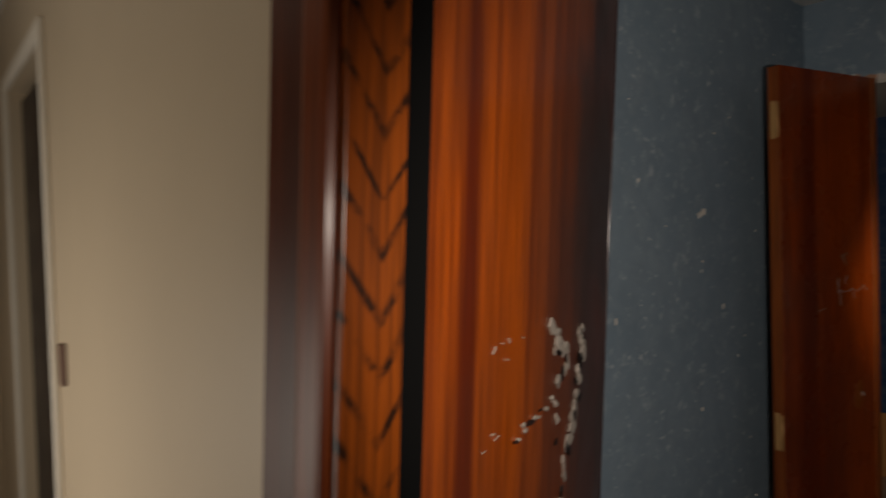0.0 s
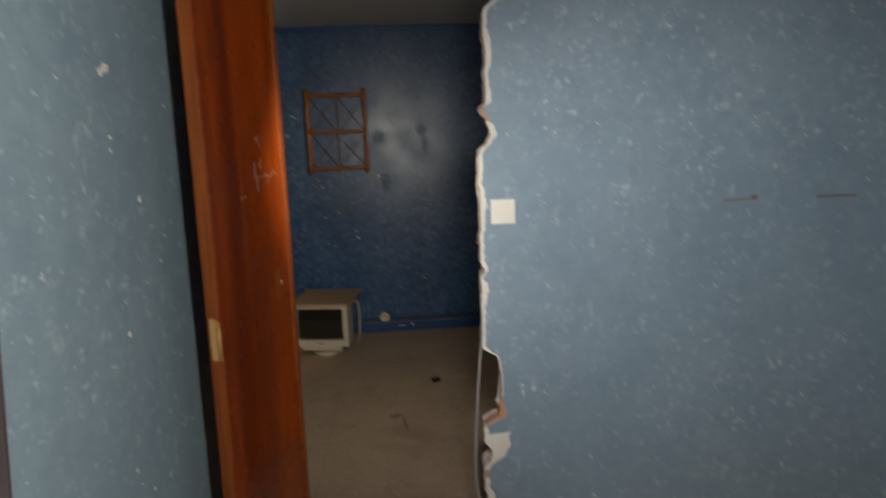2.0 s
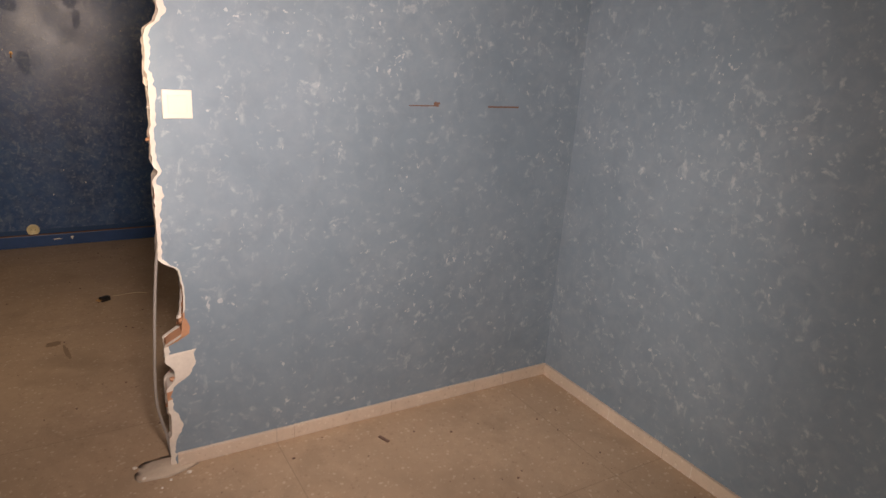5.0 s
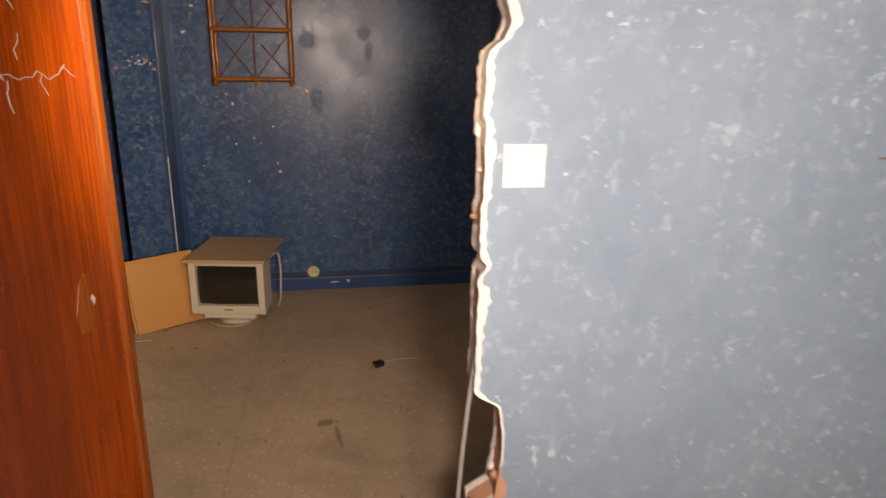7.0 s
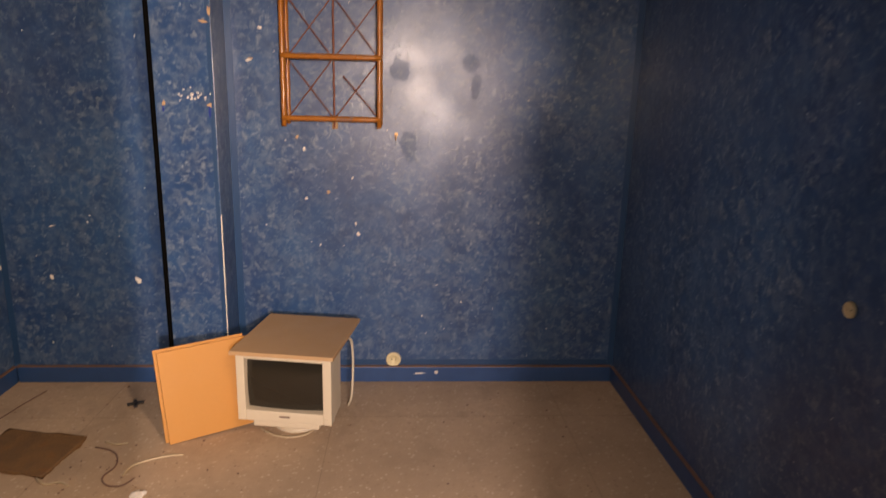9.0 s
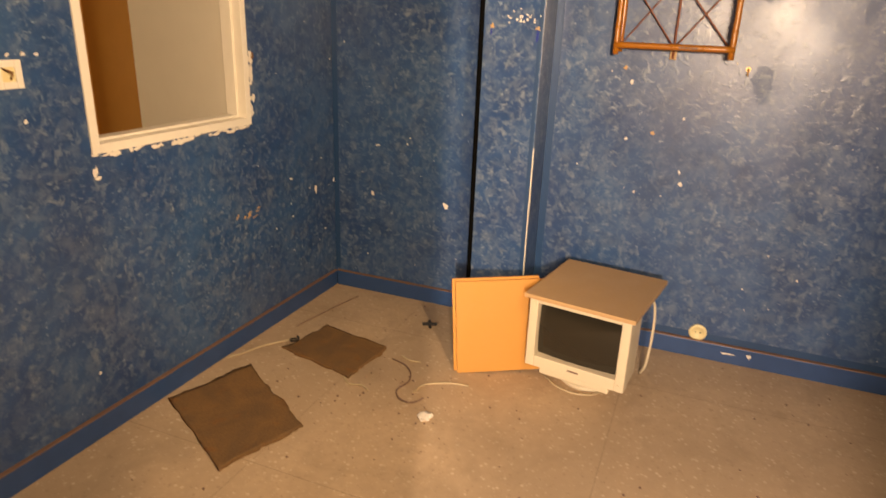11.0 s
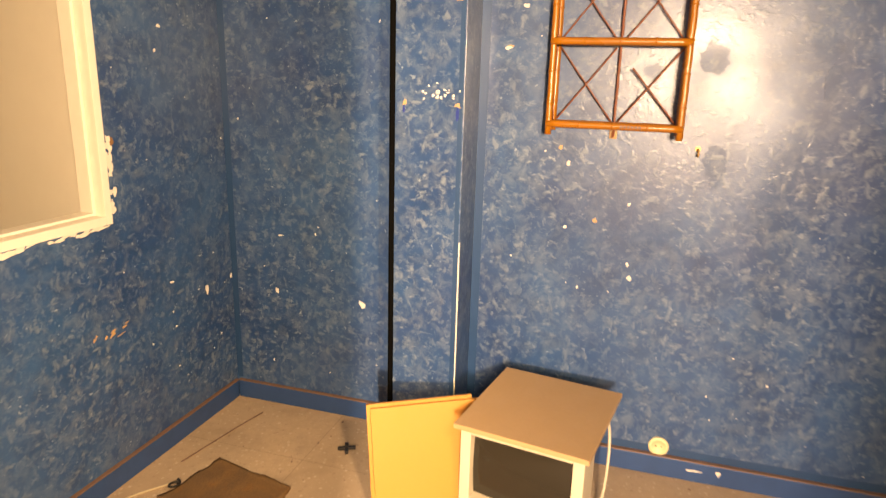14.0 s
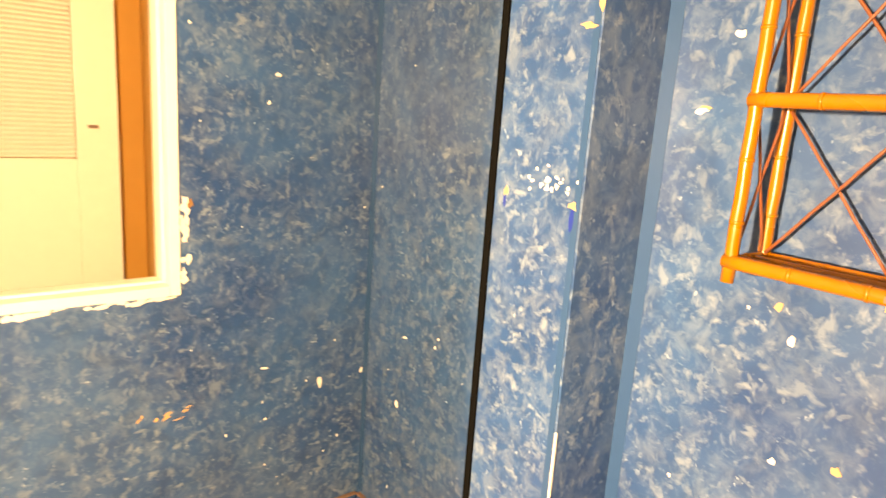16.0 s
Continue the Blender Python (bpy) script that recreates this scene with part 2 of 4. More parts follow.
def timber(name, dark, light, gloss, swirl=False, streak=9.0, smoke=0.0, side_dark=0.0):
    """Varnished tropical veneer; x lies across the board, z along it."""
    n = Nodes(name)
    if swirl:
        axes = n.t.nodes.new("ShaderNodeSeparateXYZ")
        n.put(axes.inputs[0], n.co)
        side = n.t.nodes.new("ShaderNodeMath")
        side.operation = "ABSOLUTE"
        n.put(side.inputs[0], n.ramp(axes.outputs[0], -0.04, 0.026, -0.036, 0.030))
        peak = n.t.nodes.new("ShaderNodeMath")
        peak.operation = "SUBTRACT"
        n.put(peak.inputs[0], axes.outputs[2])
        n.put(peak.inputs[1], n.times(side.outputs[0], 1.5))
        at = n.t.nodes.new("ShaderNodeCombineXYZ")
        n.put(at.inputs[2], peak.outputs[0])
        n.put(at.inputs[0], n.times(axes.outputs[0], 0.3))
        w = n.t.nodes.new("ShaderNodeTexWave")
        w.wave_type, w.bands_direction = "BANDS", "Z"
        n.put(w.inputs["Vector"], at.outputs[0])
        for key, v in (("Scale", 6.5), ("Distortion", 3.2), ("Detail", 3.0), ("Detail Scale", 2.2), ("Detail Roughness", 0.6)):
            w.inputs[key].default_value = v
        mark = n.times(n.ramp(w.outputs["Fac"], 0.26, 0.03), n.ramp(n.noise(30, 3, 0.6, 0.4), 0.40, 0.60))
        mark = n.most(mark, n.ramp(n.noise(24, 3, 0.6, 0.6, n.scaled(1, 1, 0.10)), 0.55, 0.75, 0.0, 0.18))
        f = n.ramp(mark, 0.0, 1.0, 1.0, 0.0)
    else:
        f = n.ramp(n.noise(streak, 4, 0.55, 0.4, n.scaled(1.0, 1.0, 0.045)), 0.40, 0.60)
    fine = n.ramp(n.noise(streak * 3.6, 3, 0.55, 0.2, n.scaled(1.0, 1.0, 0.03)), 0.47, 0.64, 0.0, 0.55)
    pores = n.noise(190, 2, 0.5, 0.0, n.scaled(1, 1, 0.03))
    c = n.mix(f, dark, light)
    c = c if swirl else n.mix(fine, c, dark)
    c = n.mix(n.ramp(pores, 0.42, 0.6, 0.0, 0.45), c, tuple(v * 0.45 for v in dark))
    c = n.mix(n.ramp(n.noise(2.3, 2, 0.5, 0.0, n.scaled(1, 1, 0.5)), 0.5, 0.75, 0, 0.5), c, dark)
    if smoke:
        c = n.mix(n.times(n.ramp(n.noise(2.6, 3, 0.6), 0.42, 0.62), smoke), c, (0.055, 0.030, 0.022))
    # dark brown mixed in more strongly towards larger x, broken by noise
    if side_dark:
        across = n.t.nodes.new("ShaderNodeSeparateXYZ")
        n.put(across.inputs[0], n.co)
        dark_mask = n.times(n.ramp(across.outputs[0], 0.24, 0.55, 0.0, side_dark), n.ramp(n.noise(3.5, 4, 0.6, 0.5, n.scaled(1, 1, 0.5)), 0.32, 0.6, 0.35, 1.0))
        c = n.mix(dark_mask, c, (0.052, 0.035, 0.030))
    n.bump(pores, 0.05, 0.001)
    return n.done(c, n.ramp(n.noise(7, 3), 0.3, 0.7, gloss, gloss + 0.12), coat=0.22, coat_rough=gloss * 0.5, specular=0.35)


VENEER = timber("varnished_sapele_veneer", (0.15, 0.020, 0.001), (0.36, 0.060, 0.003), 0.22, streak=5.0, smoke=0.30)
VENEER_LOCK_DARK = timber("lock_dark_sapele_veneer", (0.10, 0.012, 0.001), (0.43, 0.082, 0.002), 0.28, streak=6.0, smoke=0.2, side_dark=0.92)
SWIRL = timber("crown_cut_veneer", (0.018, 0.006, 0.002), (0.20, 0.042, 0.002), 0.26, swirl=True)
DARK_WOOD = timber("dark_stained_casing", (0.045, 0.010, 0.006), (0.12, 0.028, 0.012), 0.35)
EDGE_WOOD = timber("orange_edge_wood", (0.19, 0.042, 0.005), (0.33, 0.088, 0.012), 0.3)
CASING = timber("glossy_red_brown_moulding", (0.10, 0.018, 0.003), (0.20, 0.040, 0.005), 0.34)
BLACKISH = timber("near_black_doorway_and_splits", (0.010, 0.006, 0.006), (0.024, 0.013, 0.010), 0.4)


# ---- mesh helpers ----
def box(bm, x0, y0, z0, x1, y1, z1, bevel=0.0, m=None, mat=0):
    vs = [bm.verts.new((x, y, z)) for x in (x0, x1) for y in (y0, y1) for z in (z0, z1)]
    fs = [bm.faces.new([vs[i] for i in q]) for q in ((0, 1, 3, 2), (4, 6, 7, 5), (0, 4, 5, 1), (2, 3, 7, 6), (0, 2, 6, 4), (1, 5, 7, 3))]
    for f in fs:
        f.material_index = mat
    if bevel:
        es = list({e for f in fs for e in f.edges})
        got = bmesh.ops.bevel(bm, geom=es, offset=bevel, segments=2, affect="EDGES", profile=0.6)
        vs = list({v for f in got["faces"] for v in f.verts} | {v for v in vs if v.is_valid})
    if m is not None:
        bmesh.ops.transform(bm, matrix=m, verts=[v for v in vs if v.is_valid])
    return vs


def tube(bm, points, r, sides=8, r_end=None, closed=False):
    pts = [Vector(p) for p in points]
    rings = []
    n = len(pts)
    for i, p in enumerate(pts):
        a, b = pts[max(i - 1, 0)], pts[min(i + 1, n - 1)]
        d = (b - a).normalized()
        u = d.cross(Vector((0.13, 0.27, 0.95))).normalized()
        v = d.cross(u)
        rr = r if r_end is None else r + (r_end - r) * i / max(1, n - 1)
        rings.append([bm.verts.new(p + rr * (math.cos(k * math.tau / sides) * u + math.sin(k * math.tau / sides) * v)) for k in range(sides)])
    for a, b in zip(rings, rings[1:]):
        for k in range(sides):
            f = bm.faces.new((a[k], a[(k + 1) % sides], b[(k + 1) % sides], b[k]))
            f.smooth = True
    bm.faces.new(rings[0][::-1])
    bm.faces.new(rings[-1])


def lathe(bm, profile, sides=24, m=Matrix()):
    """Turns (radius, height) pairs round z."""
    rings = [[bm.verts.new(m @ Vector((r * math.cos(k * math.tau / sides), r * math.sin(k * math.tau / sides), h))) for k in range(sides)] for r, h in profile]
    for a, b in zip(rings, rings[1:]):
        for k in range(sides):
            f = bm.faces.new((a[k], a[(k + 1) % sides], b[(k + 1) % sides], b[k]))
            f.smooth = True
    bm.faces.new(rings[0][::-1])
    bm.faces.new(rings[-1])


def blob(bm, place, size, rng, thin=0.5):
    """A lump of rubble: a rough little stone."""
    got = bmesh.ops.create_icosphere(bm, subdivisions=1, radius=size)
    for v in got["verts"]:
        v.co = Vector((v.co.x * rng.uniform(0.6, 1.3), v.co.y * rng.uniform(0.6, 1.3), max(v.co.z, -size * 0.4) * thin * rng.uniform(0.7, 1.2)))
        v.co += Vector(place) + Vector((0, 0, size * 0.4 * thin))


def flat_shape(bm, centre, along, up, w, h, rng, n=11, thick=0.0015, rough=0.5):
    """A thin irregular scrap lying on a wall: along and up span the wall."""
    c, a, u = Vector(centre), Vector(along), Vector(up)
    out = a.cross(u).normalized()
    t0 = thick * rng.uniform(0.6, 2.0)
    rim = []
    for k in range(n):
        t = k * math.tau / n
        s = 1 + rng.uniform(-rough, rough)
        rim.append(c + a * (0.5 * w * s * math.cos(t)) + u * (0.5 * h * s * math.sin(t)))
    low = [bm.verts.new(p) for p in rim]
    high = [bm.verts.new(p + out * t0) for p in rim]
    bm.faces.new(high)
    for k in range(n):
        bm.faces.new((low[k], low[(k + 1) % n], high[(k + 1) % n], high[k]))


def shard(bm, w, h, d, m, rng):
    """A torn sliver of veneer with pointed ends, standing off the leaf."""
    rim = [(0.1 * w, -h / 2), (w / 2, -h * rng.uniform(0.05, 0.3)), (w * 0.3, h * rng.uniform(0.1, 0.35)), (-0.2 * w, h / 2), (-w / 2, h * rng.uniform(-0.1, 0.2))]
    low = [bm.verts.new(m @ Vector((x, 0, z))) for x, z in rim]
    high = [bm.verts.new(m @ Vector((x, -d * rng.uniform(0.4, 1.3), z))) for x, z in rim]
    bm.faces.new(low)
    mid = bm.verts.new(m @ Vector((0, -d * 1.4, 0)))
    for k in range(5):
        bm.faces.new((high[k], high[(k + 1) % 5], mid))
        bm.faces.new((low[k], low[(k + 1) % 5], high[(k + 1) % 5], high[k]))


def mesh_of(name, bm, mats):
    bmesh.ops.recalc_face_normals(bm, faces=bm.faces)
    me = bpy.data.meshes.new(name)
    bm.to_mesh(me)
    bm.free()
    for m in mats if isinstance(mats, (list, tuple)) else [mats]:
        me.materials.append(m)
    return me


def thing(name, bm, mats, label="", category="", group="", kind="", place=None):
    ob = new(name, mesh_of(name, bm, mats))
    if place is not None:
        ob.matrix_basis = place
    return tagged(ob, label, category, group, kind)


def base(name, place, label, category, group=""):
    ob = new(name)
    ob.matrix_basis = place
    ob.empty_display_size = 0.05
    return tagged(ob, label, category, group)


def part(name, bm, mats, parent, label=""):
    ob = new(name, mesh_of(name, bm, mats))
    ob.parent = parent
    return tagged(ob, label)


def slab(name, x0, y0, z0, x1, y1, z1, mat, label="", bevel=0.0, category="wall"):
    bm = bmesh.new()
    box(bm, x0, y0, z0, x1, y1, z1, bevel)
    return thing(name, bm, mat, label, category, kind="structure")


# ---- the setting ----
X_DOOR, X_BACK, X_FAR = 2.60, 2.69, 5.26
Y_R, Y_L = -0.54, 2.31          # blue room
Y_R1, Y_L1 = -1.45, 0.975       # pale room
H1, H2 = 2.30, 2.23
X_HALL, X_IN = 0.46, 0.54       # the wall between hall and pale room

floor = slab("floor", -1.0, -1.7, -0.12, 5.5, 3.2, 0.0, FLOOR, "dusty beige terrazzo floor with dirt and faint joints", category="floor")
slab("wall_right_pale_room", 0.4, Y_R1 - 0.1, 0, X_DOOR, Y_R1, H1, TEAL, "pale blue sponge-painted plaster wall")
slab("wall_left_pale_room", X_IN, Y_L1, 0, X_DOOR, Y_L1 + 0.1, H1, TEAL, "pale blue sponge-painted plaster wall with chips")
slab("wall_right_blue_room", X_BACK, Y_R - 0.1, 0, X_FAR, Y_R, H2, BLUE, "dark blue sponge-painted plaster wall")
far_wall = slab("wall_far_blue_room", X_FAR, Y_R - 0.1, 0, X_FAR + 0.12, Y_L + 0.08, H2, BLUE, "dark blue sponge-painted wall with pale flecks")
slab("wall_near_blue_room", X_DOOR + 0.001, Y_L1 + 0.101, 0, X_BACK, Y_L + 0.08, H2, BLUE, "dark blue sponge-painted partition wall")

# ceilings
slab("ceiling_pale_room", -1.0, -1.7, H1, X_DOOR + 0.05, 3.2, H1 + 0.12, CEILING, "off-white painted ceiling", category="ceiling")


def holed_ceiling(x0, y0, x1, y1, z, cx, cy, r, half):
    bm = bmesh.new()
    n = 16
    for z0, flip in ((z, False), (z + 0.10, True)):
        circle = [bm.verts.new((cx + r * math.cos((k + 0.5) * math.tau / n), cy + r * math.sin((k + 0.5) * math.tau / n), z0)) for k in range(n)]
        square = []
        for k in range(n):
            a = (k + 0.5) * math.tau / n
            s = half / max(abs(math.cos(a)), abs(math.sin(a)))
            square.append(bm.verts.new((cx + s * math.cos(a), cy + s * math.sin(a), z0)))
        for k in range(n):
            bm.faces.new((circle[k], circle[(k + 1) % n], square[(k + 1) % n], square[k]))
        for sx, sy in ((1, 1), (-1, 1), (-1, -1), (1, -1)):
            c = bm.verts.new((cx + sx * half, cy + sy * half, z0))
            near = sorted(square, key=lambda v: (v.co - c.co).length)[:2]
            bm.faces.new((c, near[0], near[1]))
        for a, b, c, d in ((x0, y0, x1, cy - half), (x0, cy + half, x1, y1), (x0, cy - half, cx - half, cy + half), (cx + half, cy - half, x1, cy + half)):
            bm.faces.new([bm.verts.new(p) for p in ((a, b, z0), (c, b, z0), (c, d, z0), (a, d, z0))])
        if flip:
            for k in range(n):
                bm.faces.new((low[k], low[(k + 1) % n], circle[(k + 1) % n], circle[k]))
        low = circle
    return bm


thing("ceiling_blue_room", holed_ceiling(X_BACK, Y_R - 0.1, X_FAR + 0.12, Y_L + 0.08, H2, 3.865, 0.73, 0.062, 0.14), CEILING,
      "grey-white painted ceiling with a round lamp hole", "ceiling", kind="structure")
# black lid over the hole, in place of the darkness above it
bm = bmesh.new()
box(bm, 3.7, 0.55, H2 + 0.101, 4.05, 0.9, H2 + 0.2)
thing("trim_black_lid", bm, BLACK, "black lid that stands for the unlit void above the ceiling hole", "void", kind="structure")
bm = bmesh.new()
for k0 in range(28):
    a0, a1 = k0 * math.tau / 28, (k0 + 1) * math.tau / 28
    prof = ((0.060, 0.004), (0.060, -0.006), (0.068, -0.010), (0.080, -0.006), (0.084, 0.0))
    for (r0, h0), (r1, h1) in zip(prof, prof[1:]):
        bm.faces.new([bm.verts.new((3.865 + r * math.cos(a), 0.73 + r * math.sin(a), H2 + h)) for r, h, a in ((r0, h0, a0), (r1, h1, a0), (r1, h1, a1), (r0, h0, a1))])
bmesh.ops.remove_doubles(bm, verts=bm.verts, dist=0.0005)
thing("downlight_rim", bm, WHITE, "white ring of an empty recessed ceiling lamp", "ceiling lamp")
bm = bmesh.new()
box(bm, X_FAR - 0.035, Y_R, H2 - 0.03, X_FAR, Y_L, H2, 0.008)
thing("trim_cove_far", bm, BLUE_PLAIN, "blue painted cove under the ceiling", "cove", kind="structure")

# broken opening between the rooms
rng = random.Random(4)


def ragged(t, seed, size):
    return size * (0.45 * noise.noise(Vector((t * 9.0, seed, 0.3))) + 0.35 * noise.noise(Vector((t * 31.0, seed, 4.1))) + 0.9 * noise.cell(Vector((t * 13.0 + 2.5 * noise.noise(Vector((t * 6.0, seed, 1.0))), math.floor(seed), 0.5))) + 0.45 * noise.noise(Vector((t * 85.0, seed, 2.7))))


def bite(t, centre, half, depth):
    d = abs(t - centre) / half
    return depth * (1 - d * d) if d < 1 else 0.0


def gouge(t, low, high, depth):
    """A blunt bite with steep ends."""
    if low < t < high:
        return depth * min(1.0, min(t - low, high - t) / 0.03)
    return 0.0


def jamb_edge(z, depth):
    """The y of the broken right jamb at a height; depth 0 to 1 through the wall."""
    y = 0.138 + ragged(z, 1.0 + 0.3 * depth, 0.0055)
    y -= gouge(z, 0.44, 0.725, 0.050) + bite(z, 0.60, 0.10, 0.012) + bite(z, 1.445, 0.03, 0.012) + gouge(z, 0.975, 1.015, 0.030) + gouge(z, 0.29, 0.385, 0.026)
    if z > 1.392:
        y -= min(0.026, (z - 1.392) * 1.5)
    y += bite(z, 1.515, 0.025, 0.020)
    if z > 1.82:
        y -= min(0.067, (z - 1.82) * 0.9)
    return y - (0.003 if 0.2 < depth < 0.8 else 0.0)


def head_edge(y, depth):
    z = 2.028 + ragged(y, 7.0 + depth, 0.014) - bite(y, 0.80, 0.12, 0.012)
    if y < 0.14:
        z -= (0.14 - y) * 0.9
    if y < 0.06:
        z = max(z, 1.952)
    return z + (0.014 if 0.2 < depth < 0.8 else 0.0)


Y_OPEN = 1.02
LAYERS = ((X_DOOR, 0.0), (X_DOOR + 0.016, 0.1), (X_DOOR + 0.02, 0.35), (X_DOOR + 0.036, 0.45), (X_DOOR + 0.056, 0.55), (X_BACK - 0.02, 0.65), (X_BACK - 0.016, 0.9), (X_BACK, 1.0))
zs = [i * 0.01 for i in range(195)]
ys = [0.04 + i * 0.01 for i in range(101)]
bm = bmesh.new()
rows = []
for (x, d) in LAYERS:
    right = [Vector((x, jamb_edge(z, d), z)) for z in zs]
    top = [Vector((x, y, head_edge(y, d))) for y in ys]
    if 0.0 < d < 1.0:
        right = [p + Vector((rng.uniform(-0.0012, 0.0012), rng.uniform(-0.001, 0.001), 0)) for p in right]
        top = [p + Vector((rng.uniform(-0.002, 0.002), 0, rng.uniform(-0.002, 0.002))) for p in top]
    rows.append([bm.verts.new(p) for p in right + top])
for i, (a, b) in enumerate(zip(rows, rows[1:])):
    for k in range(len(a) - 1):
        f = bm.faces.new((a[k], a[k + 1], b[k + 1], b[k]))
        at = (a[k].co + a[k + 1].co) / 2
        bared = noise.noise(Vector((at.y * 5, at.z * 5, 9.0))) > 0.36 or 0.43 < at.z < 0.72 and at.y < 0.2 or 0.76 < at.z < 1.37 and at.y < 0.2 and noise.noise(Vector((at.z * 7.0, 3.0, 0.5))) > -0.12
        cavity = 0.43 < at.z < 0.72 and at.y < 0.2
        f.material_index = 3 if i == 3 and bared or 2 <= i <= 4 and cavity else 2
for row, x, mat in ((rows[0], X_DOOR, 0), (rows[-1], X_BACK, 1)):
    nj = len(zs)
    lo, hi = (Y_R1 - 0.1, Y_L1 + 0.1)
    edge = [bm.verts.new((x, lo, z)) for z in zs] + [bm.verts.new((x, lo, 2.45))]
    tops = [bm.verts.new((x, y, 2.45)) for y in ys]
    for k in range(nj - 1):
        bm.faces.new((row[k], row[k + 1], edge[k + 1], edge[k])).material_index = mat
    bm.faces.new((row[nj - 1], row[nj], tops[0], edge[nj], edge[nj - 1])).material_index = mat
    for k in range(len(ys) - 1):
        bm.faces.new((row[nj + k], row[nj + k + 1], tops[k + 1], tops[k])).material_index = mat
# narrow stub left of the opening
box(bm, X_DOOR, Y_OPEN, 0, X_BACK, Y_L1 + 0.1, 2.45, mat=0)
for f in bm.faces:
    if all(abs(v.co.x - X_BACK) < 1e-5 for v in f.verts):
        f.material_index = 1
    elif all(abs(v.co.y - Y_OPEN) < 1e-5 for v in f.verts):
        f.material_index = 2
partition = thing("wall_partition", bm, [TEAL, BLUE, PLASTER, BRICK], "pale blue partition wall with a doorway torn out", "wall", kind="structure")

# bared plaster round the torn doorway
bm = bmesh.new()


def rim_strip(points, mat_of):
    """points: (inner, outer) pairs on the room's face of the wall."""
    ins = [bm.verts.new((X_DOOR - 0.0035, *p)) for p, _ in points]
    outs = [bm.verts.new((X_DOOR - 0.0005, *q)) for _, q in points]
    for k in range(len(points) - 1):
        bm.faces.new((ins[k], ins[k + 1], outs[k + 1], outs[k])).material_index = mat_of(k)


pts = []
for z in zs[:-1]:
    w = 0.005 + abs(ragged(z, 21.0, 0.014)) + (0.085 * (z - 0.27) / 0.135 if 0.27 < z < 0.405 else 0.0) + bite(z, 0.15, 0.06, 0.02) + bite(z, 1.93, 0.08, 0.03)
    if 0.43 < z < 0.72:
        w = 0.002 + bite(z, 0.48, 0.05, 0.02)
    y = jamb_edge(z, 0)
    pts.append(((y + 0.004, z), (y - w, z + 0.2 * w)))
rim_strip(pts, lambda k: 1 if (0.43 < zs[k] < 0.55 or 0.24 < zs[k] < 0.28 or 1.47 < zs[k] < 1.53) else 0)
pts = []
for y in ys[1:-1]:
    w = 0.010 + abs(ragged(y, 33.0, 0.016)) + bite(y, 0.07, 0.05, 0.02)
    z = head_edge(y, 0)
    pts.append(((y, z - 0.004), (y, z + w)))
rim_strip(pts, lambda k: 1 if noise.noise(Vector((ys[k] * 14, 2.2, 0))) > 0.22 else 0)
part("broken_plaster", bm, [PLASTER, BRICK], partition, "chipped white plaster and red brick edge")
for i in range(9):
    bm = bmesh.new()
    z = rng.uniform(0.12, 1.2)
    blob(bm, (rng.uniform(X_DOOR + 0.02, X_BACK - 0.02), jamb_edge(z, 0.5) + 0.001, z), rng.uniform(0.008, 0.015), rng, 0.8)
    for f in bm.faces:
        f.smooth = True
    part("brick_stub", bm, BRICK if i % 3 else PLASTER, partition)

# skirtings
def skirting(name, x0, y0, x1, y1, h, mat, label, cap=None, tile=0.0):
    bm = bmesh.new()
    if tile:
        inset = 0.003
        box(bm, x0 + inset, y0 + inset, 0, x1 - 0.0002, y1 - 0.0002, h - inset)
    else:
        box(bm, x0, y0, 0, x1, y1, h, 0.003)
    ob = thing(name, bm, PLASTER if tile else mat, label, "skirting", kind="structure")
    if tile:
        along_x = x1 - x0 > y1 - y0
        lo, hi = (x0, x1) if along_x else (y0, y1)
        count = round((hi - lo) / tile)
        step = (hi - lo) / count
        for k in range(count):
            a, b = lo + k * step + 0.0008, lo + (k + 1) * step - 0.0008
            proud = rng.uniform(0.0, 0.0012)
            bm = bmesh.new()
            if along_x:
                box(bm, a, y0, 0.0005, b, y1 + proud, h + rng.uniform(-0.0012, 0.0012), 0.002)
            else:
                box(bm, x0 - proud, a, 0.0005, x1, b, h + rng.uniform(-0.0012, 0.0012), 0.002)
            part("skirting_tile", bm, mat, ob)
    if cap:
        bm = bmesh.new()
        grow = 0.0015
        box(bm, x0 - grow, y0 - grow, h + 0.0005, x1 + grow, y1 + grow, h + 0.006, 0.001)
        part("worn_top_edge", bm, cap, ob)
    return ob


skirting("baseboard_partition", X_DOOR - 0.013, Y_R1, X_DOOR - 0.0005, 0.126, 0.051, SKIRT, "pale terrazzo skirting tiles with worn edge", tile=0.40)
skirting("baseboard_right_pale", 0.55, Y_R1 + 0.0005, X_DOOR - 0.014, Y_R1 + 0.013, 0.051, SKIRT, "pale terrazzo skirting tiles with worn edge", tile=0.40)
skirting("baseboard_left_pale", 0.55, Y_L1 - 0.013, X_DOOR - 0.014, Y_L1 - 0.0005, 0.051, SKIRT, "pale terrazzo skirting tiles with worn edge", tile=0.40)
skirting("baseboard_far", X_FAR - 0.014, Y_R + 0.015, X_FAR - 0.0005, 1.269, 0.076, BLUE_PLAIN, "blue painted skirting with a worn top edge", STRIP)
skirting("baseboard_far_corner", X_FAR - 0.014, 1.526, X_FAR - 0.0005, Y_L - 0.015, 0.076, BLUE_PLAIN, "blue painted skirting with a worn top edge", STRIP)
skirting("baseboard_left_blue", X_BACK + 0.01, Y_L - 0.014, X_FAR - 0.015, Y_L - 0.0005, 0.076, BLUE_PLAIN, "blue painted skirting with a worn top edge", STRIP)
